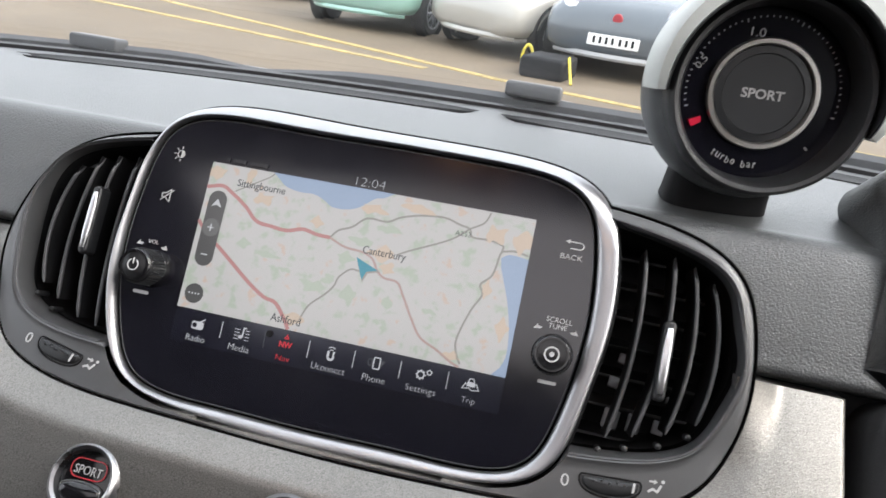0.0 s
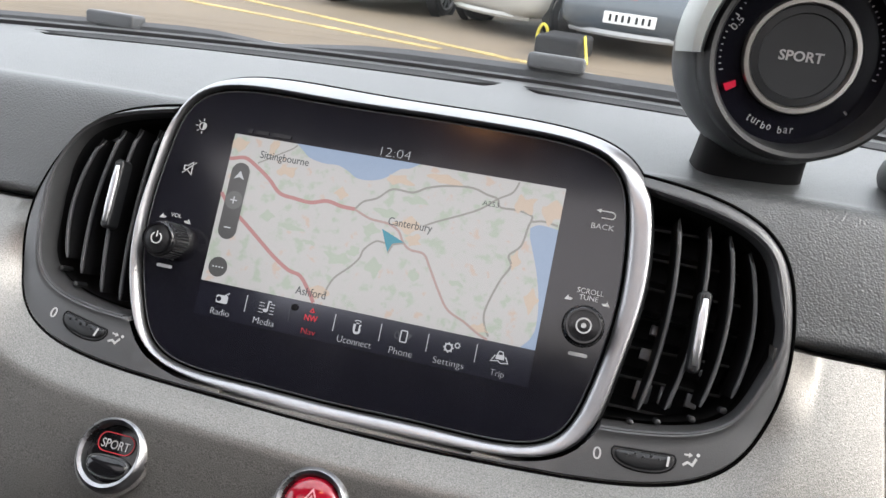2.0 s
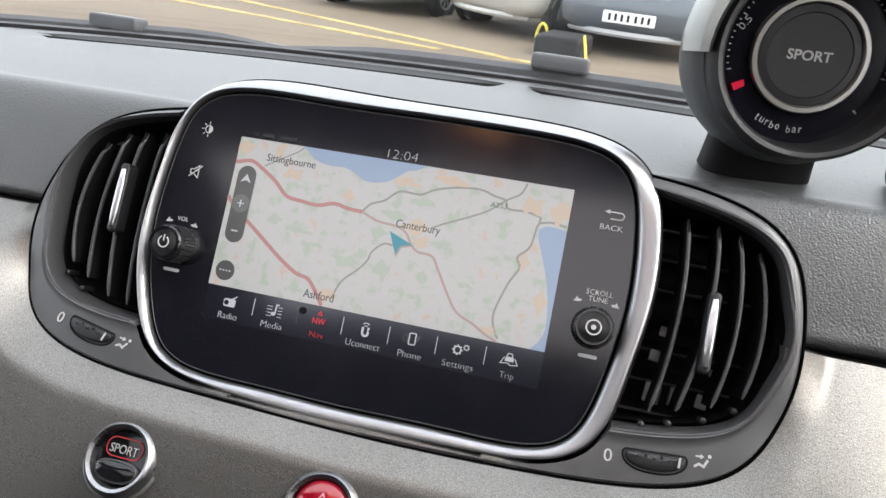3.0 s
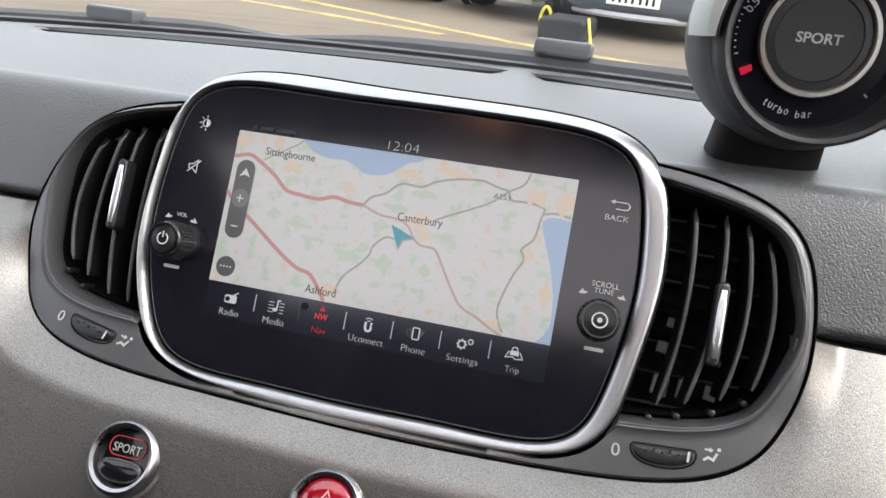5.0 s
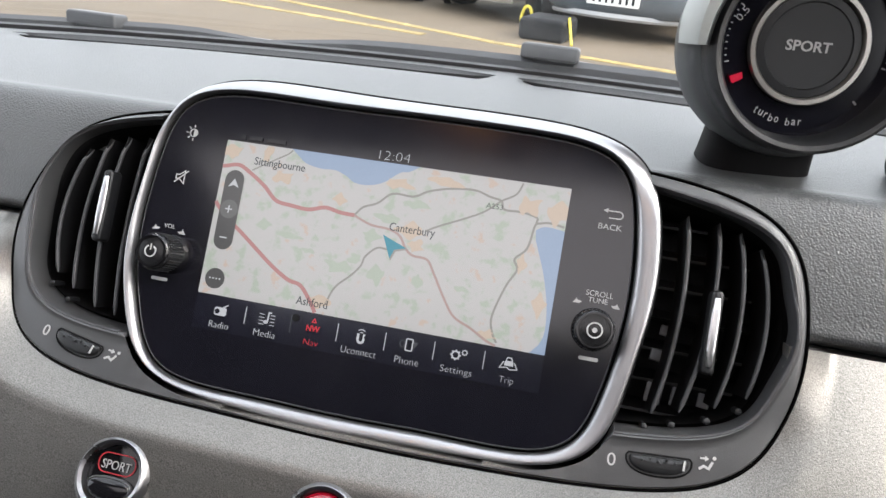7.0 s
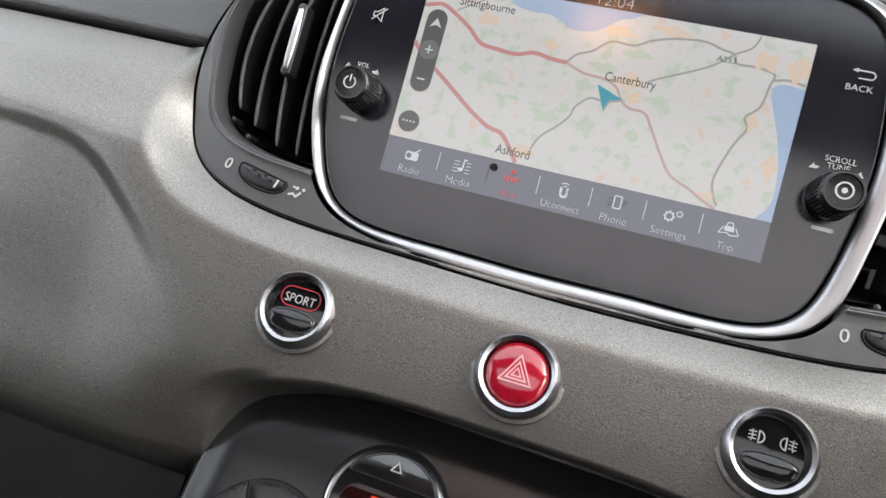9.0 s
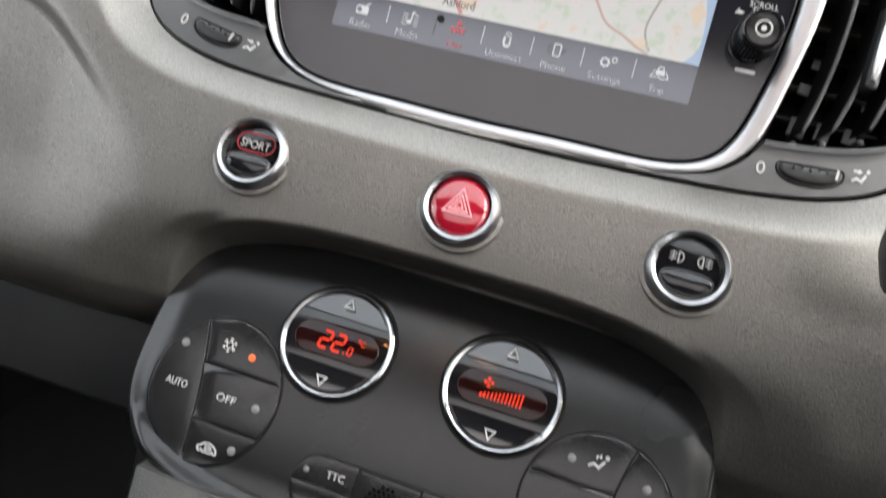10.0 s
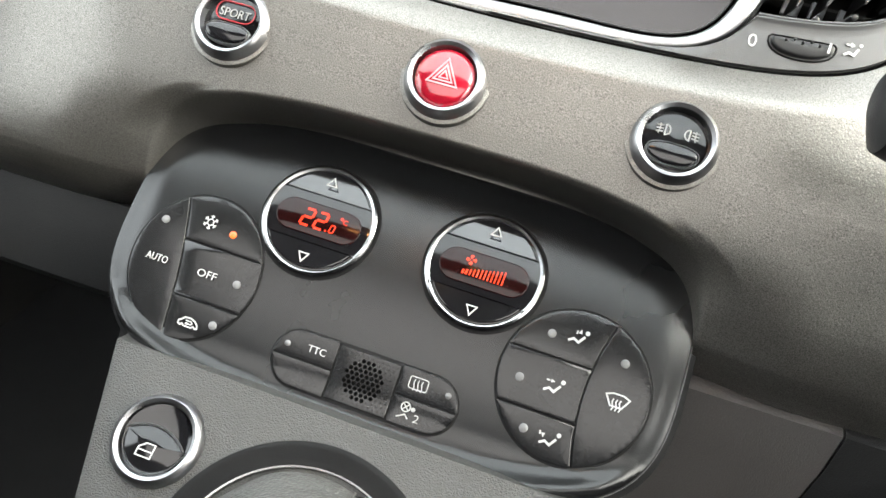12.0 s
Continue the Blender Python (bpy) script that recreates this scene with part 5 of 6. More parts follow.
part("leather", moved(leather(), Matrix.Diagonal((0.968, 1, 0.968, 1))), LEATHER, boot, "", pose(0, 0.0040, 0), 60)
for q in (-1, 1):
    part("seam", tube([(0.0125 + q * 0.0022 + (0.0455 - r) * 0.2, y, math.sqrt(max(0, r * r - 0.0125 ** 2))) for r, y in ((0.0452, 0.002), (0.0436, -0.0045), (0.0410, -0.0105), (0.0372, -0.0170))], 0.0006, 6), LEATHER, boot, "", pose(0, 0, -0.0014))
for k in range(6):
    r = 0.0452 - 0.0016 * k
    part("stitch", tube([(0.0108 + 0.2 * (0.0452 - r), 0.0008 - 0.0026 * k, math.sqrt(r * r - 0.0125 ** 2)), (0.0146 + 0.2 * (0.0452 - r), 0.0008 - 0.0026 * k, math.sqrt(r * r - 0.0125 ** 2) + 0.0004)], 0.0005, 6), DARK, boot, "", pose(0, 0, -0.0014))

switch = thing("window_switch", BASE @ pose(-0.0547, -0.0005, -0.0033), "glossy black electric window switch in a chrome ring", "window switch")
r = 0.0166
part("ring", lathe([(r + 0.0012, 0.004), (r + 0.0010, -0.0006), (r, -0.0026), (r - 0.0014, -0.0034), (r - 0.0028, -0.0026), (r - 0.0034, 0.0), (r - 0.0034, 0.006)], 64, caps=False), RINGED, switch, "satin chrome ring")
part("bowl", lathe([(r - 0.0030, 0.001), (r - 0.0034, -0.0014), (r - 0.0060, -0.0008), (r * 0.4, -0.0005), (0.0003, -0.0005)], 48), GLOSS, switch, "glossy black finger bowl")
lip_pts = [(x, min(z, 0.0046 - 30 * x * x - 0.10 * x)) for x, z in ellipse(0, 0, r - 0.0038, r - 0.0038, 96)]
part("rocker", slab(lip_pts, -0.0012, 0.004, 0.0012, 0.0016), GLOSS, switch, "glossy black rocker")
part("rocker_edge", band(lip_pts, [(-0.0006, -0.0011), (-0.0003, -0.0016), (0.0002, -0.0010), (0.0002, 0.001)]), EDGE, switch)
part("window_sign", ribbon([[(px / 1000, pz / 1000) for px, pz in ((-3, -2.4), (-3, 0.6), (-0.6, 2.6), (3, 2.6), (3, -2.4), (-3, -2.4))], [(-0.0030, -0.0002), (0.0030, -0.0002)]], 0.0005), WHITE, switch, "", pose(-0.0012, -0.0029, -0.0050))

# ---- turbo gauge on the dash ----
GAUGE = DASH @ pose(0.1594, 0.0095, 0.1422, 22, -3, 6)
gauge = thing("turbo_gauge", GAUGE, "black turbo gauge with hood, pearl ring and red needle", "gauge")
SHELL = material("gauge_housing", (0.012, 0.013, 0.0145), 0.42, spread=0.08, scale=30, bump=0.1, bump_scale=2500)
GREYSHELL = material("gauge_shell", (0.46, 0.49, 0.475), 0.42, spread=0.06, scale=30, bump=0.15, bump_scale=2500)
part("housing", lathe([(0.0408, -0.010), (0.0424, -0.006), (0.0446, -0.004), (0.0464, 0.004), (0.0474, 0.015), (0.0462, 0.028), (0.0405, 0.044), (0.0290, 0.056), (0.0140, 0.062), (0.0010, 0.063)], 72, caps=False), material("gauge_body", (0.050, 0.053, 0.055), 0.42, spread=0.08, scale=30, bump=0.1, bump_scale=2500), gauge, "grey rounded housing")
part("bezel", lathe([(0.0424, 0.004), (0.0424, -0.0135), (0.0415, -0.0178), (0.0398, -0.0197), (0.0380, -0.0190), (0.0367, -0.0160), (0.0361, -0.0020)], 72, caps=False), BLACK, gauge, "dark front bezel")
part("face", lathe([(0.0364, 0.0), (0.0364, -0.0030), (0.0300, -0.0030), (0.0003, -0.0030)], 72), material("gauge_face", (0.005, 0.005, 0.008), 0.14, spread=0.1, scale=60), gauge, "black dial face")
part("pearl_ring", lathe([(0.0236, -0.002), (0.0236, -0.0052), (0.0230, -0.0060), (0.0213, -0.0060), (0.0205, -0.0048), (0.0205, -0.002)], 72, caps=False), STEEL, gauge, "pearl metal ring")
part("centre_disc", lathe([(0.0206, -0.003), (0.0202, -0.0042), (0.0172, -0.0046), (0.0168, -0.0040), (0.0003, -0.0040)], 60), SHELL, gauge, "satin black centre disc")
word("SPORT", 0.0180, 0.0042, 0.0, 0.0, WHITE, gauge, -0.0042, bold=0.0002)
part("needle", slab([(-0.0282, -0.0146), (-0.0270, -0.0168), (-0.0236, -0.0146), (-0.0240, -0.0127)][::-1], -0.0050, -0.0032, 0.0004), emitter("red_needle", (0.85, 0.015, 0.06), 0.25), gauge, "glowing red needle")
for k in range(46):
    w = radians(196 - 4.6 * k)
    long_ = 0.0016 if k % 9 == 0 else 0.0008
    part("tick", ribbon([[((0.0325 - long_) * math.cos(w), (0.0325 - long_) * math.sin(w)), (0.0325 * math.cos(w), 0.0325 * math.sin(w))]], 0.0005, -0.0031), GREYPRINT, gauge)
word("0.5", 0.0056, 0.0030, -0.0280, 0.0102, GREYPRINT, gauge, -0.0032, -58)
word("1.0", 0.0060, 0.0036, -0.0072, 0.0250, GREYPRINT, gauge, -0.0032, 0)
for k, ch in enumerate("turbo bar"):
    if ch != " ":
        w = radians(241 + 4.5 * k)
        word(ch, 0.0012 if ch == "t" or ch == "r" else 0.0017, 0.0030 if ch in "tb" else 0.0023, 0.0306 * math.cos(w), 0.0306 * math.sin(w), GREYPRINT, gauge, -0.0032, -(241 + 4.5 * k - 270) * 0.8)
part("index_pip", ribbon([[(0.0172 * 1.32, -0.0150 * 1.32), (0.0172 * 1.40, -0.0150 * 1.40)]], 0.0008, -0.0032), GREYPRINT, gauge)


def hood():
    rings = []
    for a in range(-16, 187, 5):
        w = radians(a)
        k = math.sin(math.pi * (a + 16) / 202) ** 0.6
        ro, ri = 0.0480 + 0.0030 * k, 0.0432
        front, back = -0.0180 - 0.011 * k, 0.020
        sect = [(ri, back), (ri, front + 0.001), (ri + 0.0008, front), (ro - 0.0015, front + 0.0006), (ro, front + 0.003), (ro, 0.010), (ro - 0.004, back + 0.006)]
        rings.append([(q * math.cos(w), y, q * math.sin(w)) for q, y in sect])
    return loft(rings, closed=True, first=True, last=True)


visor = part("hood", hood(), GREYSHELL, gauge, "grey-green hood over the gauge")
part("lining", loft([[(q * math.cos(w), y, q * math.sin(w)) for q, y in ((0.0427, 0.018), (0.0427, -0.0176 - 0.011 * k), (0.0434, -0.0180 - 0.011 * k))] for w, k in ((radians(a), math.sin(math.pi * (a + 16) / 202) ** 0.6) for a in range(-16, 187, 5))], closed=False), SHELL, visor, "dark grey hood lining")


def stem():
    rings = []
    for k in range(7):
        q = k / 6
        a, b = 0.0232 + 0.0030 * q * q, 0.0140 + 0.006 * q
        rings.append([(-0.0035 + a * math.copysign(abs(math.cos(w)) ** 0.6, math.cos(w)), 0.016 + 0.014 * q + b * math.copysign(abs(math.sin(w)) ** 0.6, math.sin(w)), -0.030 - 0.038 * q) for w in (2 * math.pi * i / 40 for i in range(40))])
    return loft(rings, first=True, last=True)


part("foot", stem(), DARK, gauge, "black moulded foot")

# ---- driver's side and lower parts ----
def soft_box(x0, x1, y0, y1, z0, z1, r):
    """A box with well-rounded front edges."""
    pts = rounded((x0 + x1) / 2, (z0 + z1) / 2, x1 - x0, z1 - z0, r, 8)
    return slab(pts, y0, y1, min(r, 0.03))


HOOD = splined([(0.2165, 0.024), (0.2150, 0.038), (0.2152, 0.052), (0.2180, 0.068), (0.2200, 0.086), (0.2172, 0.101), (0.2140, 0.109), (0.2146, 0.116), (0.2200, 0.122), (0.2400, 0.127), (0.2900, 0.130), (0.3600, 0.130), (0.5600, 0.126)], 5) + [(0.56, 0.024)]
single("instrument_binnacle", slab(HOOD[::-1], 0.010, 0.060, 0.010), SOFT, DASH, "dark grey grained instrument hood with a rounded flank", "binnacle")
single("column_panel", soft_box(0.2210, 0.56, 0.004, 0.06, -0.22, 0.0225, 0.012), LOWER, DASH, "dark plastic panel behind the steering column", "dashboard panel", "structure")
single("steering_column", soft_box(0.290, 0.42, -0.20, 0.01, -0.13, -0.010, 0.03), LOWER, DASH, "dark plastic steering column shroud", "steering column")
stalk = [(0.31, -0.050, -0.070), (0.24, -0.056, -0.062), (0.19, -0.060, -0.058), (0.163, -0.061, -0.056), (0.149, -0.062, -0.056), (0.141, -0.062, -0.056), (0.137, -0.062, -0.056)]
rad = (0.009, 0.009, 0.0105, 0.014, 0.0155, 0.0135, 0.006)


def stalk_mesh():
    return loft([[(x, y + r * math.cos(w), z + r * 1.15 * math.sin(w)) for w in (2 * math.pi * i / 24 for i in range(24))] for (x, y, z), r in zip(stalk, rad)], first=True, last=True)


single("column_stalk", stalk_mesh(), BLACK, DASH, "black indicator stalk with a rounded end", "stalk")


def lower_skin(x0, x1, rows):
    return loft([[(x, y + float(sweep(np.array([x]))[0]), z) for x in np.linspace(x0, x1, 30)] for y, z in rows], closed=False)


glove = thing("glovebox", DASH, "dark plastic glovebox front below the fascia", "glovebox")
part("lid", lower_skin(-0.62, -0.132, [(0.05, -0.160), (0.022, -0.1660), (0.016, -0.1690), (0.0145, -0.176), (0.016, -0.195), (0.022, -0.2130), (0.034, -0.2190), (0.08, -0.222)]), LOWER, glove)
part("cheek", lower_skin(-0.129, -0.090, [(0.05, -0.155), (0.022, -0.164), (0.020, -0.176), (0.024, -0.210), (0.03, -0.280)]), LOWER, glove)
KNEE = material("knee_plastic", (0.078, 0.073, 0.073), 0.5, spread=0.08, scale=20, bump=0.3, bump_scale=1400)
knee = thing("knee_panel", DASH, "dark knee panel under the fascia beside the column", "knee panel")
part("cover", lower_skin(0.1180, 0.1895, [(0.05, -0.156), (0.012, -0.1640), (0.008, -0.1680), (0.016, -0.185), (0.040, -0.220), (0.07, -0.27)]), KNEE, knee)
part("side_cover", lower_skin(0.1905, 0.240, [(0.05, -0.156), (0.012, -0.1640), (0.008, -0.1680), (0.016, -0.185), (0.040, -0.220), (0.07, -0.27)]), LOWER, knee)
# ---- cabin shell ----
ROOF = DASH_HEIGHT + 0.49


def plate(corners, thick=0.02):
    """A flat wall through four corners, with thickness along its normal."""
    c = [Vector(p) for p in corners]
    n = (c[1] - c[0]).cross(c[2] - c[0]).normalized() * thick
    return loft([c, [p + n for p in c]], first=True, last=True)


# Unseen translucent roof patch, added to light the cabin and fill the screen's reflections
LITROOF = bpy.data.materials.new("lit_roof_patch")
LITROOF.use_nodes = True
bn, bl = LITROOF.node_tree.nodes, LITROOF.node_tree.links
veil = bn.new("ShaderNodeBsdfTranslucent")
mottle = bn.new("ShaderNodeTexNoise")
mottle.inputs["Scale"].default_value = 300
tone = bn.new("ShaderNodeMixRGB")
tone.inputs["Color1"].default_value, tone.inputs["Color2"].default_value = (0.46, 0.435, 0.425, 1), (0.54, 0.51, 0.495, 1)
bl.new(mottle.outputs["Fac"], tone.inputs["Fac"])
bl.new(tone.outputs["Color"], veil.inputs["Color"])
bl.new(veil.outputs["BSDF"], bn["Material Output"].inputs["Surface"])


def roof_z(x, y):
    return ROOF - 0.10 * (abs(x) / 0.66) ** 3 - 0.05 * ((y + 1.0) / 1.3) ** 2 + 0.03


def roof_skin(inside):
    """The roof lining (or the translucent patch in its opening), as a curved skin."""
    bm = bmesh.new()
    xs, ys = np.linspace(-0.66, 0.66, 23), np.linspace(-0.285, -2.31, 42)
    rows = [[bm.verts.new((x, y, roof_z(x, y))) for x in xs] for y in ys]
    for j in range(41):
        for i in range(22):
            x, y = (xs[i] + xs[i + 1]) / 2, (ys[j] + ys[j + 1]) / 2
            if (abs(x) < 0.49 and -0.93 < y < -0.48) == inside:
                bm.faces.new((rows[j][i], rows[j][i + 1], rows[j + 1][i + 1], rows[j + 1][i]))
    bmesh.ops.delete(bm, geom=[v for v in bm.verts if not v.link_faces], context="VERTS")
    return bm


single("ceiling", roof_skin(False), HEADLINER, pose(0, 0, 0), "grey cloth headliner round a glass roof", "headliner", "structure", 60)
single("window_2", roof_skin(True), LITROOF, pose(0, 0, 0), "brown-grey translucent roof patch, unseen, added for light and reflections", "roof blind", "structure", 60)
# back: where unseen plates, added to cut side-window light, begin
for name, f, back in (("wall_passenger_side", -1, -0.54), ("wall_driver_side", 1, -0.66)):
    single(name, joined(plate([(f * 0.70, 0.60, 0.15), (f * 0.70, -2.3, 0.15), (f * 0.70, -2.3, 0.93), (f * 0.70, 0.30, 0.93)], 0.03),
                        plate([(f * 0.69, 0.30, 0.90), (f * 0.68, 0.20, 0.90), (f * 0.60, -0.33, ROOF - 0.04), (f * 0.62, -0.25, ROOF - 0.02)], 0.03),
                        plate([(f * 0.69, back, 0.90), (f * 0.69, -2.30, 0.90), (f * 0.62, -2.30, ROOF + 0.02), (f * 0.62, back + 0.02, ROOF + 0.02)], 0.03),
                        plate([(f * 0.66, -0.25, ROOF - 0.06), (f * 0.66, -2.3, ROOF - 0.06), (f * 0.56, -2.3, ROOF + 0.01), (f * 0.56, -0.25, ROOF + 0.01)], 0.03)),
           TRIM, pose(0, 0, 0), "dark door trim with pillars and window space, rear part added unseen to block light", "door trim", "structure")
single("wall_rear", joined(plate([(-0.7, -2.3, 0.15), (0.7, -2.3, 0.15), (0.7, -2.3, 1.5), (-0.7, -2.3, 1.5)], 0.03)), TRIM, pose(0, 0, 0), "plain dark rear end of the cabin", "rear trim", "structure")
single("cabin_floor", plate([(-0.7, -2.3, 0.18), (-0.7, 0.6, 0.18), (0.7, 0.6, 0.18), (0.7, -2.3, 0.18)], 0.03), LOWER, pose(0, 0, 0), "dark carpeted cabin floor", "floor", "structure")
single("bulkhead", plate([(-0.7, 0.62, 0.15), (0.7, 0.62, 0.15), (0.7, 0.32, 0.98), (-0.7, 0.32, 0.98)], 0.02), LOWER, pose(0, 0, 0), "dark bulkhead behind the dashboard", "bulkhead", "structure")
single("rear_seat_back", soft_box(-0.55, 0.55, -0.08, 0.08, 0.0, 0.75, 0.06), TRIM, pose(0, -1.75, 0.20), "plain dark seat back", "seat")

lamp = thing("roof_lamp", pose(-0.05, -0.31, DASH_HEIGHT + 0.466), "small warm roof courtesy lamp behind the windscreen", "roof lamp")
# unseen console; its lower shelf is added to keep lens light off the climate panel
part("base", joined(moved(slab(rounded(0, 0.015, 0.17, 0.074, 0.010), 0.006, 0.075, 0.006), pose(0, 0, 0, 0, 0, 180)), moved(slab(rounded(0, 0, 0.17, 0.085, 0.02), -0.005, 0.0, 0.002), pose(0, -0.0325, -0.0175, 90))), material("lamp_base", (0.12, 0.118, 0.115), 0.6), lamp, "grey lamp console, its shelf added to screen the lens")
part("lens", moved(slab(rounded(0, 0, 0.064, 0.030, 0.008), -0.004, 0.006, 0.003), pose(0, 0, 0.001, 0, 0, 180)), emitter("warm_lamp_lens", (1.0, 0.42, 0.14), 14.0), lamp, "glowing warm lens")

# ---- windscreen and wipers ----
GLASSY = bpy.data.materials.new("windscreen_glass")
GLASSY.use_nodes = True
gb = GLASSY.node_tree.nodes["Principled BSDF"]
gb.inputs["Transmission Weight"].default_value, gb.inputs["Roughness"].default_value, gb.inputs["IOR"].default_value = 1.0, 0.012, 1.40
gb.inputs["Base Color"].default_value = (0.96, 0.98, 0.97, 1)


def base_y(x):
    return 0.272 - 0.40 * x * x


def windscreen():
    xs = np.linspace(-0.62, 0.62, 24)
    rows = []
    for q in np.linspace(0, 1, 10):
        rows.append([(x, (base_y(x) + 0.016) * (1 - q) + (-0.287 - 0.05 * x * x) * q, DASH_HEIGHT + 0.050 + 0.452 * q - 0.05 * (abs(x) / 0.62) ** 3 * q) for x in xs])
    return loft(rows + [[(x, y + 0.004, z + 0.003) for x, y, z in r] for r in rows[::-1]], closed=False, loop=True)


pane = single("window_1", windscreen(), GLASSY, pose(0, 0, 0), "clear curved windscreen", "windscreen", "structure", 30)
pane.visible_shadow = False
RUBBER = material("wiper_rubber", (0.020, 0.021, 0.022), 0.6, spread=0.1, scale=20)
WIPER = material("wiper_plastic", (0.060, 0.062, 0.066), 0.42, spread=0.08, scale=30)
FRIT = material("windscreen_seal", (0.010, 0.010, 0.011), 0.5)
XSW = np.linspace(-0.62, 0.62, 50)
single("windscreen_seal", loft([[(x, base_y(x) + dy, DASH_HEIGHT + dz) for x in XSW] for dy, dz in ((-0.003, 0.050), (-0.002, 0.0575), (0.004, 0.0580), (0.010, 0.052), (0.012, 0.02))], closed=False), FRIT, pose(0, 0, 0), "black seal along the windscreen base", "seal", "structure")
single("scuttle", loft([[(x, base_y(x) + dy, DASH_HEIGHT + dz) for x in XSW] for dy, dz in ((0.010, 0.040), (0.030, 0.040), (0.045, 0.025), (0.075, -0.03), (0.10, -0.10))], closed=False), FRIT, pose(0, 0, 0), "dark plastic scuttle below the windscreen", "scuttle", "structure")


def wiper(name, x0, x1, pad, high0, high1, words):
    w = thing(name, pose(0, 0, DASH_HEIGHT), words, "windscreen wiper", "windscreen wipers")
    n = 18
    pts = [x0 + (x1 - x0) * i / n for i in range(n + 1)]

    def hgt(i):
        q = i / n
        return (high0 + (high1 - high0) * q) * min(1, 0.35 + 5 * min(q, 1 - q))
    rings = []
    for i, x in enumerate(pts):
        y = base_y(x) + 0.028
        h = hgt(i)
        rings.append([(x, y - 0.003, 0.048), (x, y - 0.002, 0.053 + h * 0.7), (x, y + 0.002, 0.053 + h), (x, y + 0.006, 0.053 + h * 0.6), (x, y + 0.007, 0.048)])
    part("blade", loft(rings, first=True, last=True), WIPER, w, "dark grey spoiler blade")
    part("rubber", loft([[(x, base_y(x) + 0.020, 0.046), (x, base_y(x) + 0.021, 0.054), (x, base_y(x) + 0.024, 0.054), (x, base_y(x) + 0.025, 0.046)] for x in pts], first=True, last=True), RUBBER, w)
    cx, cz = pad
    part("adapter", moved(slab(rounded(0, 0, 0.043, 0.0115, 0.003), -0.006, 0.010, 0.002), pose(cx, base_y(cx) + 0.028, cz, -8, 1, 0)), WIPER, w, "grey blade adapter")
    part("adapter_slot", moved(slab(rounded(0.004, -0.0048, 0.030, 0.0018, 0.0008), -0.0066, -0.004, 0.0003), pose(cx, base_y(cx) + 0.028, cz, -8, 1, 0)), RUBBER, w)
    part("arm", loft([[(x, base_y(x) + 0.034 + 0.006 * math.cos(a), 0.052 + 0.5 * (cz - 0.052) * (1 - k / 8) + 0.004 * math.sin(a)) for a in (2 * math.pi * j / 10 for j in range(10))] for k, x in ((k, cx + 0.02 + (0.12) * k / 8) for k in range(9))], first=True, last=True), WIPER, w, "dark grey wiper arm")


wiper("windscreen_wiper", -0.62, -0.180, (-0.309, 0.0625), 0.008, 0.010, "dark grey wiper blade parked along the windscreen base, passenger side")
wiper("windscreen_wiper", -0.1755, 0.44, (0.0417, 0.0688), 0.011, 0.012, "dark grey wiper blade parked along the windscreen base, driver side")

# ---- car park outside ----
ASPHALT = material("worn_sandy_asphalt", (0.140, 0.108, 0.074), 0.85, spread=0.16, scale=0.7, bump=0.5, bump_scale=60, fine=25)
LINE = material("worn_yellow_paint", (0.32, 0.24, 0.08), 0.7, spread=0.35, scale=3, fine=14)


def ground():
    bm = bmesh.new()
    bmesh.ops.create_grid(bm, x_segments=40, y_segments=40, size=400)
    return bm


single("ground", ground(), ASPHALT, pose(0, 0, 0), "worn sandy asphalt of a car park", "ground", "structure")


def painted_line(x0, y0, x1, y1, w=0.11):
    d = Vector((x1 - x0, y1 - y0))
    n = Vector((-d.y, d.x)).normalized() * w / 2
    a, b = Vector((x0, y0)), Vector((x1, y1))
    ring = [(p.x, p.y) for p in (a + n, b + n, b - n, a - n)]
    return loft([[(x, y, 0.0) for x, y in ring], [(x, y, 0.005) for x, y in ring]], last=True)


for p in ((-8.0, 8.58, -1.6, 6.53), (-7.5, 9.70, -0.9, 6.50), (-0.9, 6.50, 3.2, 5.25)):
    single("parking_line", painted_line(*p), LINE, pose(0, 0, 0), "worn yellow painted parking line", "road marking", "structure")


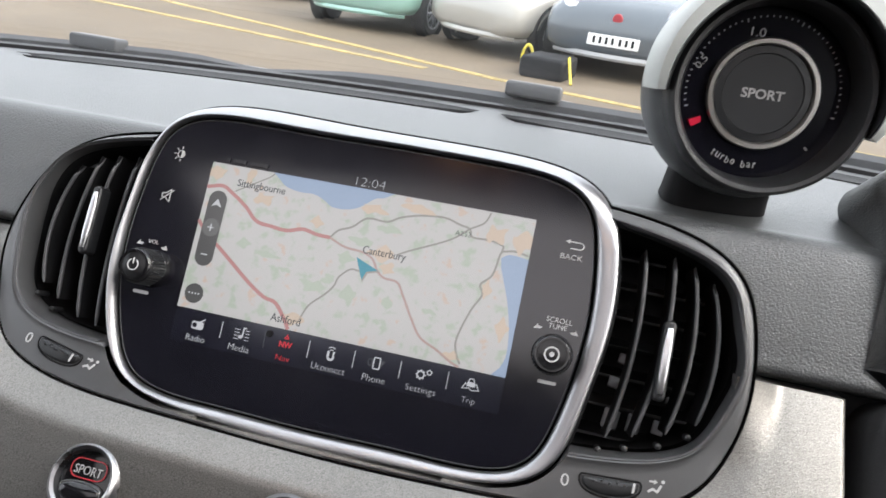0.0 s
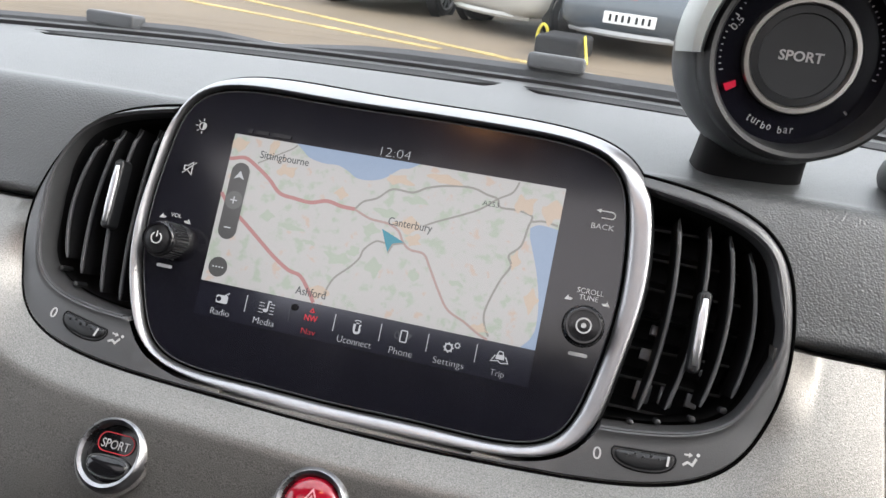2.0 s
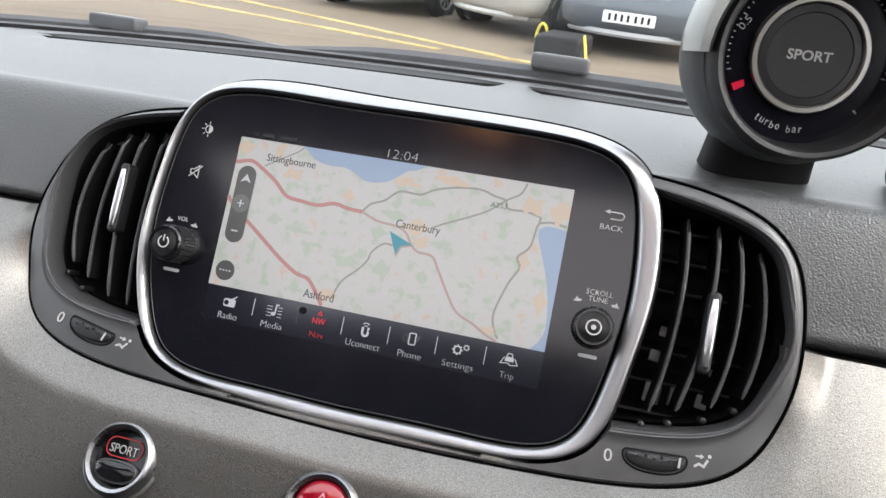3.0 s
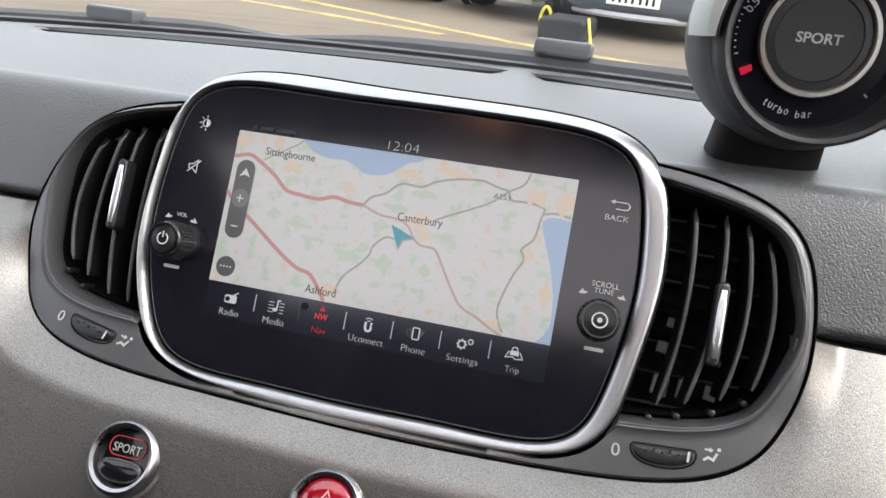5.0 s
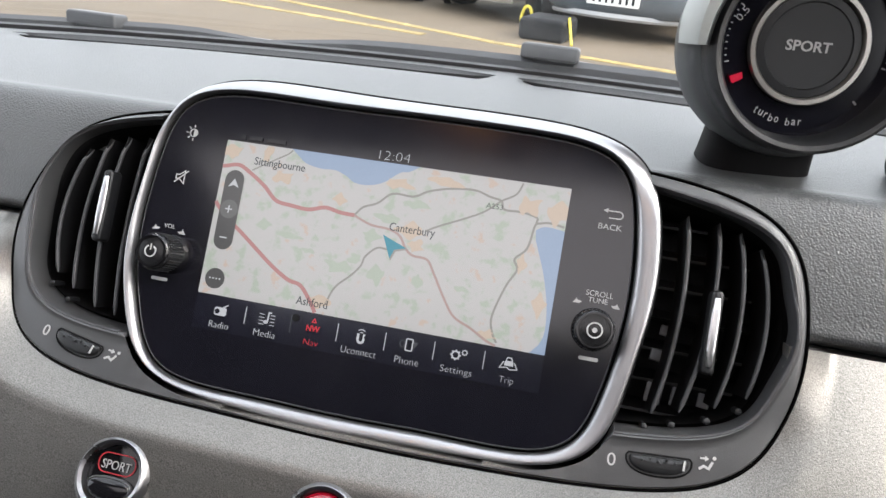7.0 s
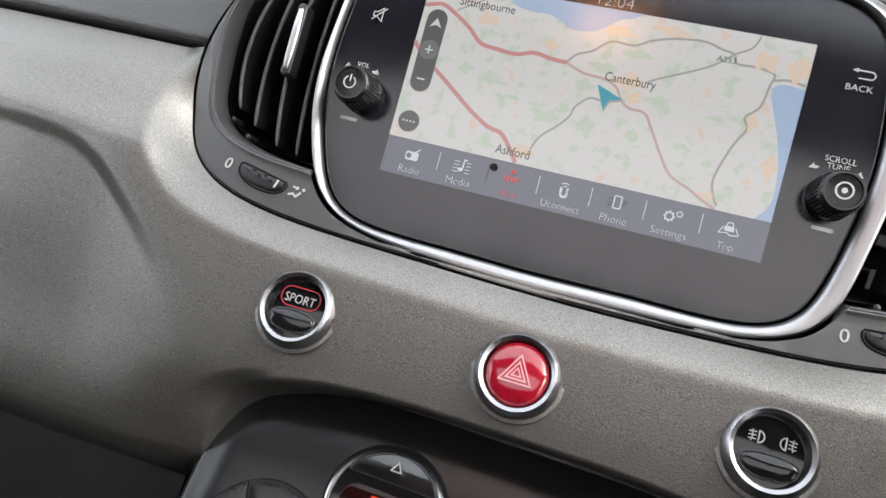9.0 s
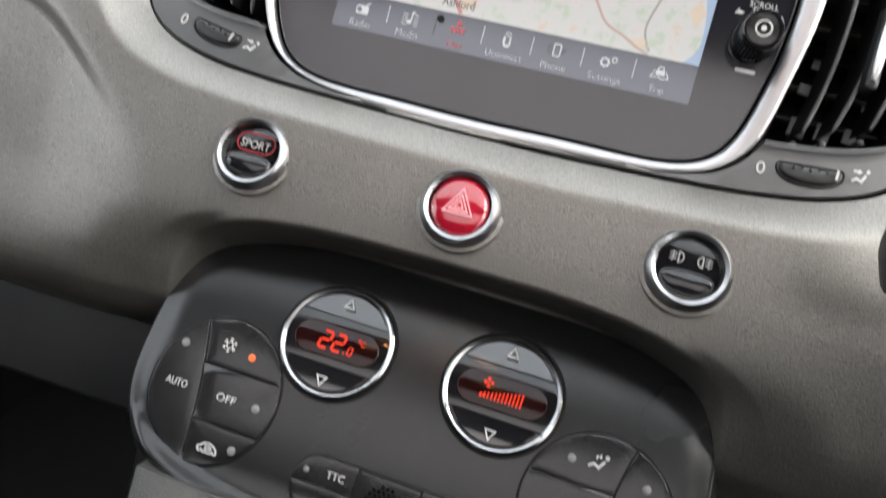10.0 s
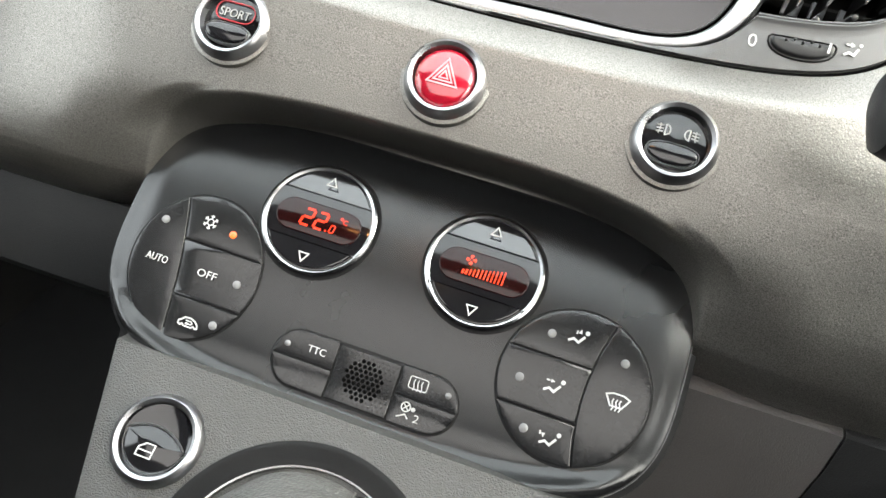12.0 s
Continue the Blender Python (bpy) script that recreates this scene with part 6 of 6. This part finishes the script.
def car(front, heading, paint, words, grille, plate_shown, scale=1.0):
    """A small hatchback, its nose at the origin of its own axes, facing -y."""
    c = thing("parked_car", pose(front[0], front[1], 0, 0, 0, heading), words, "car", "parked cars")
    half, length = 0.815 * scale, 3.55 * scale
    sect = [(0.00, 0.52, 0.30, 0.56), (0.05, 0.70, 0.235, 0.66), (0.14, 0.765, 0.21, 0.73), (0.30, 0.80, 0.20, 0.80), (0.62, 0.815, 0.20, 0.88), (1.00, 0.815, 0.20, 0.95), (1.8, 0.815, 0.20, 0.98), (2.7, 0.815, 0.20, 0.98), (3.3, 0.79, 0.22, 0.95), (3.52, 0.70, 0.30, 0.85), (3.55, 0.55, 0.40, 0.70)]
    rings = []
    for y, w, lo, hi in sect:
        rings.append([(x * scale, y * scale, z * scale) for x, z in squircle(0, (lo + hi) / 2, w, (hi - lo) / 2, (hi - lo) / 2, 3.4, 5.0, 48)])
    body = part("body", loft(rings, first=True, last=True), paint, c, "", None, 60)
    cabin = []
    for y, w, hi in ((0.98, 0.70, 0.96), (1.35, 0.66, 1.28), (1.75, 0.60, 1.46), (2.5, 0.58, 1.47), (3.15, 0.58, 1.28), (3.45, 0.62, 0.95)):
        cabin.append([(x * scale, y * scale, z * scale) for x, z in squircle(0, 0.93, w, hi - 0.93 + 0.01, 0.05, 3.5, 3, 36)])
    part("cabin", loft(cabin, first=True, last=True), material("car_glass", (0.02, 0.024, 0.028), 0.08, spread=0.05), c, "dark tinted windows")
    part("lower_grille", moved(slab(rounded(0, 0, 0.80, 0.12, 0.05), -0.02, 0.10, 0.012), pose(0, 0.045, 0.345, -4)), grille, c, "black lower grille")
    part("bumper_lip", loft([[(q * 0.74 * math.sin(w), y + 0.34 - 0.36 * math.cos(w) * q, z) for w in (radians(-62 + 124 * i / 20) for i in range(21))] for q, y, z in ((1.0, 0.0, 0.20), (1.02, -0.01, 0.225), (1.0, 0.0, 0.26))], closed=False), paint if plate_shown != "dark" else GREYPRINT, c, "bumper lip")
    part("grille_bar", moved(slab(rounded(0, 0, 0.46, 0.022, 0.01), -0.008, 0.05, 0.004), pose(0, 0.05, 0.565, -14)), BRIGHT, c, "chrome bar")
    part("badge", lathe([(0.05, 0.03), (0.05, 0.012), (0.044, 0.006), (0.002, 0.004)], 24, 0, 0.60), material("badge_red", (0.30, 0.02, 0.03), 0.3), c, "small round badge")
    for f in (-1, 1):
        light = part("headlight", moved(lathe([(0.105, 0.10), (0.105, 0.0), (0.092, -0.012), (0.06, -0.03), (0.003, -0.036)], 28), pose(f * 0.56, 0.135, 0.655, -24, 0, f * 30)), material("headlamp", (0.55, 0.57, 0.60), 0.12, metal=0.6), c, "clear round headlight")
        part("rim", moved(lathe([(0.115, 0.06), (0.115, -0.004), (0.105, -0.010), (0.100, 0.0)], 28, caps=False), pose(f * 0.56, 0.135, 0.655, -24, 0, f * 30)), BRIGHT, light)
        part("driving_light", moved(lathe([(0.055, 0.05), (0.055, -0.004), (0.003, -0.012)], 20), pose(f * 0.57, 0.09, 0.42, -6, 0, f * 30)), material("small_lamp", (0.5, 0.5, 0.52), 0.15, metal=0.5), c)
    if plate_shown:
        pl = part("number_plate", moved(slab(rounded(0, 0, 0.52, 0.111, 0.01), -0.012, 0.02, 0.002), pose(0, -0.012, 0.385, -5)), material("plate_white", (0.72, 0.72, 0.70), 0.4), c, "white number plate with plain dark bars")
        for k in range(7):
            part("bar", moved(flat(rounded(-0.19 + 0.063 * k + (0.012 if k > 3 else 0), 0, 0.026, 0.066, 0.003), -0.013, 0.0006), pose(0, -0.012, 0.385, -5)), DARK, pl)
    for f in (-1, 1):
        for y in (0.64, 2.94):
            at = pose(f * 0.735, y, 0.285, 0, 0, 90 if f > 0 else -90)
            part("wheel_arch", moved(lathe([(0.345, 0.02), (0.345, -0.093), (0.330, -0.095), (0.318, -0.06), (0.318, 0.02)], 40, caps=False), at), material("arch_black", (0.010, 0.010, 0.010), 0.7), c)
            wheel = part("wheel", moved(lathe([(0.20, 0.09), (0.27, 0.085), (0.285, 0.05), (0.285, -0.05), (0.272, -0.085), (0.215, -0.095), (0.205, -0.08)], 44), at), RUBBER, c, "black tyre")
            part("wheel_well", moved(lathe([(0.205, -0.07), (0.19, -0.040), (0.003, -0.040)], 36), at), DARK, wheel)
            part("rim", moved(lathe([(0.212, -0.085), (0.212, -0.098), (0.196, -0.100), (0.188, -0.070), (0.200, -0.060)], 40, caps=False), at), CHROME, wheel, "alloy rim")
            part("hub", moved(lathe([(0.055, -0.05), (0.052, -0.092), (0.003, -0.096)], 20), at), CHROME, wheel)
            for k in range(10):
                a = 2 * math.pi * k / 10
                part("spoke", moved(tube([(0.045 * math.cos(a), -0.085, 0.045 * math.sin(a)), (0.12 * math.cos(a + 0.06), -0.092, 0.12 * math.sin(a + 0.06)), (0.195 * math.cos(a), -0.088, 0.195 * math.sin(a))], 0.014, 6), at), CHROME, wheel)
    return c


BLACKGRILLE = material("grille_black", (0.012, 0.012, 0.012), 0.6)
car((-1.58, 8.10), -38.5, material("cream_white_paint", (0.38, 0.365, 0.33), 0.25, coat=0.6, spread=0.03), "cream white small hatchback parked at an angle", BLACKGRILLE, "")
car((0.08, 7.35), -14, material("dark_slate_paint", (0.075, 0.090, 0.105), 0.22, coat=0.8, spread=0.04), "dark slate small hatchback parked nose-on", BLACKGRILLE, "dark")
car((-3.12, 8.60), -12, material("mint_paint", (0.24, 0.40, 0.34), 0.25, coat=0.6, spread=0.03), "mint green small hatchback parked nose-on", BLACKGRILLE, "")
car((-5.50, 11.0), -12, material("dark_blue_paint", (0.03, 0.035, 0.05), 0.25, coat=0.6, spread=0.03), "dark blue small hatchback parked further off", BLACKGRILLE, "")

YELLOW = material("yellow_barrier_paint", (0.62, 0.52, 0.06), 0.5, spread=0.15, scale=12)
barrier = thing("parking_barrier", pose(-0.50, 7.05, 0, 0, 0, -12), "dark folded parking barrier block with yellow hoop and bar", "parking barrier")
part("block", moved(slab(rounded(0, 0.10, 0.46, 0.21, 0.05), -0.20, 0.25, 0.04), pose(0, 0, 0)), material("dark_rubber_block", (0.009, 0.0095, 0.011), 0.8, spread=0.12, scale=8), barrier, "dark rubber block")
part("hoop", tube([(-0.40 + 0.06 * math.cos(w), 0.55, 0.06 + 0.15 * math.sin(w)) for w in (math.pi * i / 12 for i in range(13))], 0.017, 8), YELLOW, barrier, "yellow steel hoop")
part("bar", tube([(0.22, -0.05, 0.22), (0.27, -0.16, 0.14), (0.33, -0.26, 0.01)], 0.014, 8), YELLOW, barrier, "leaning yellow bar")
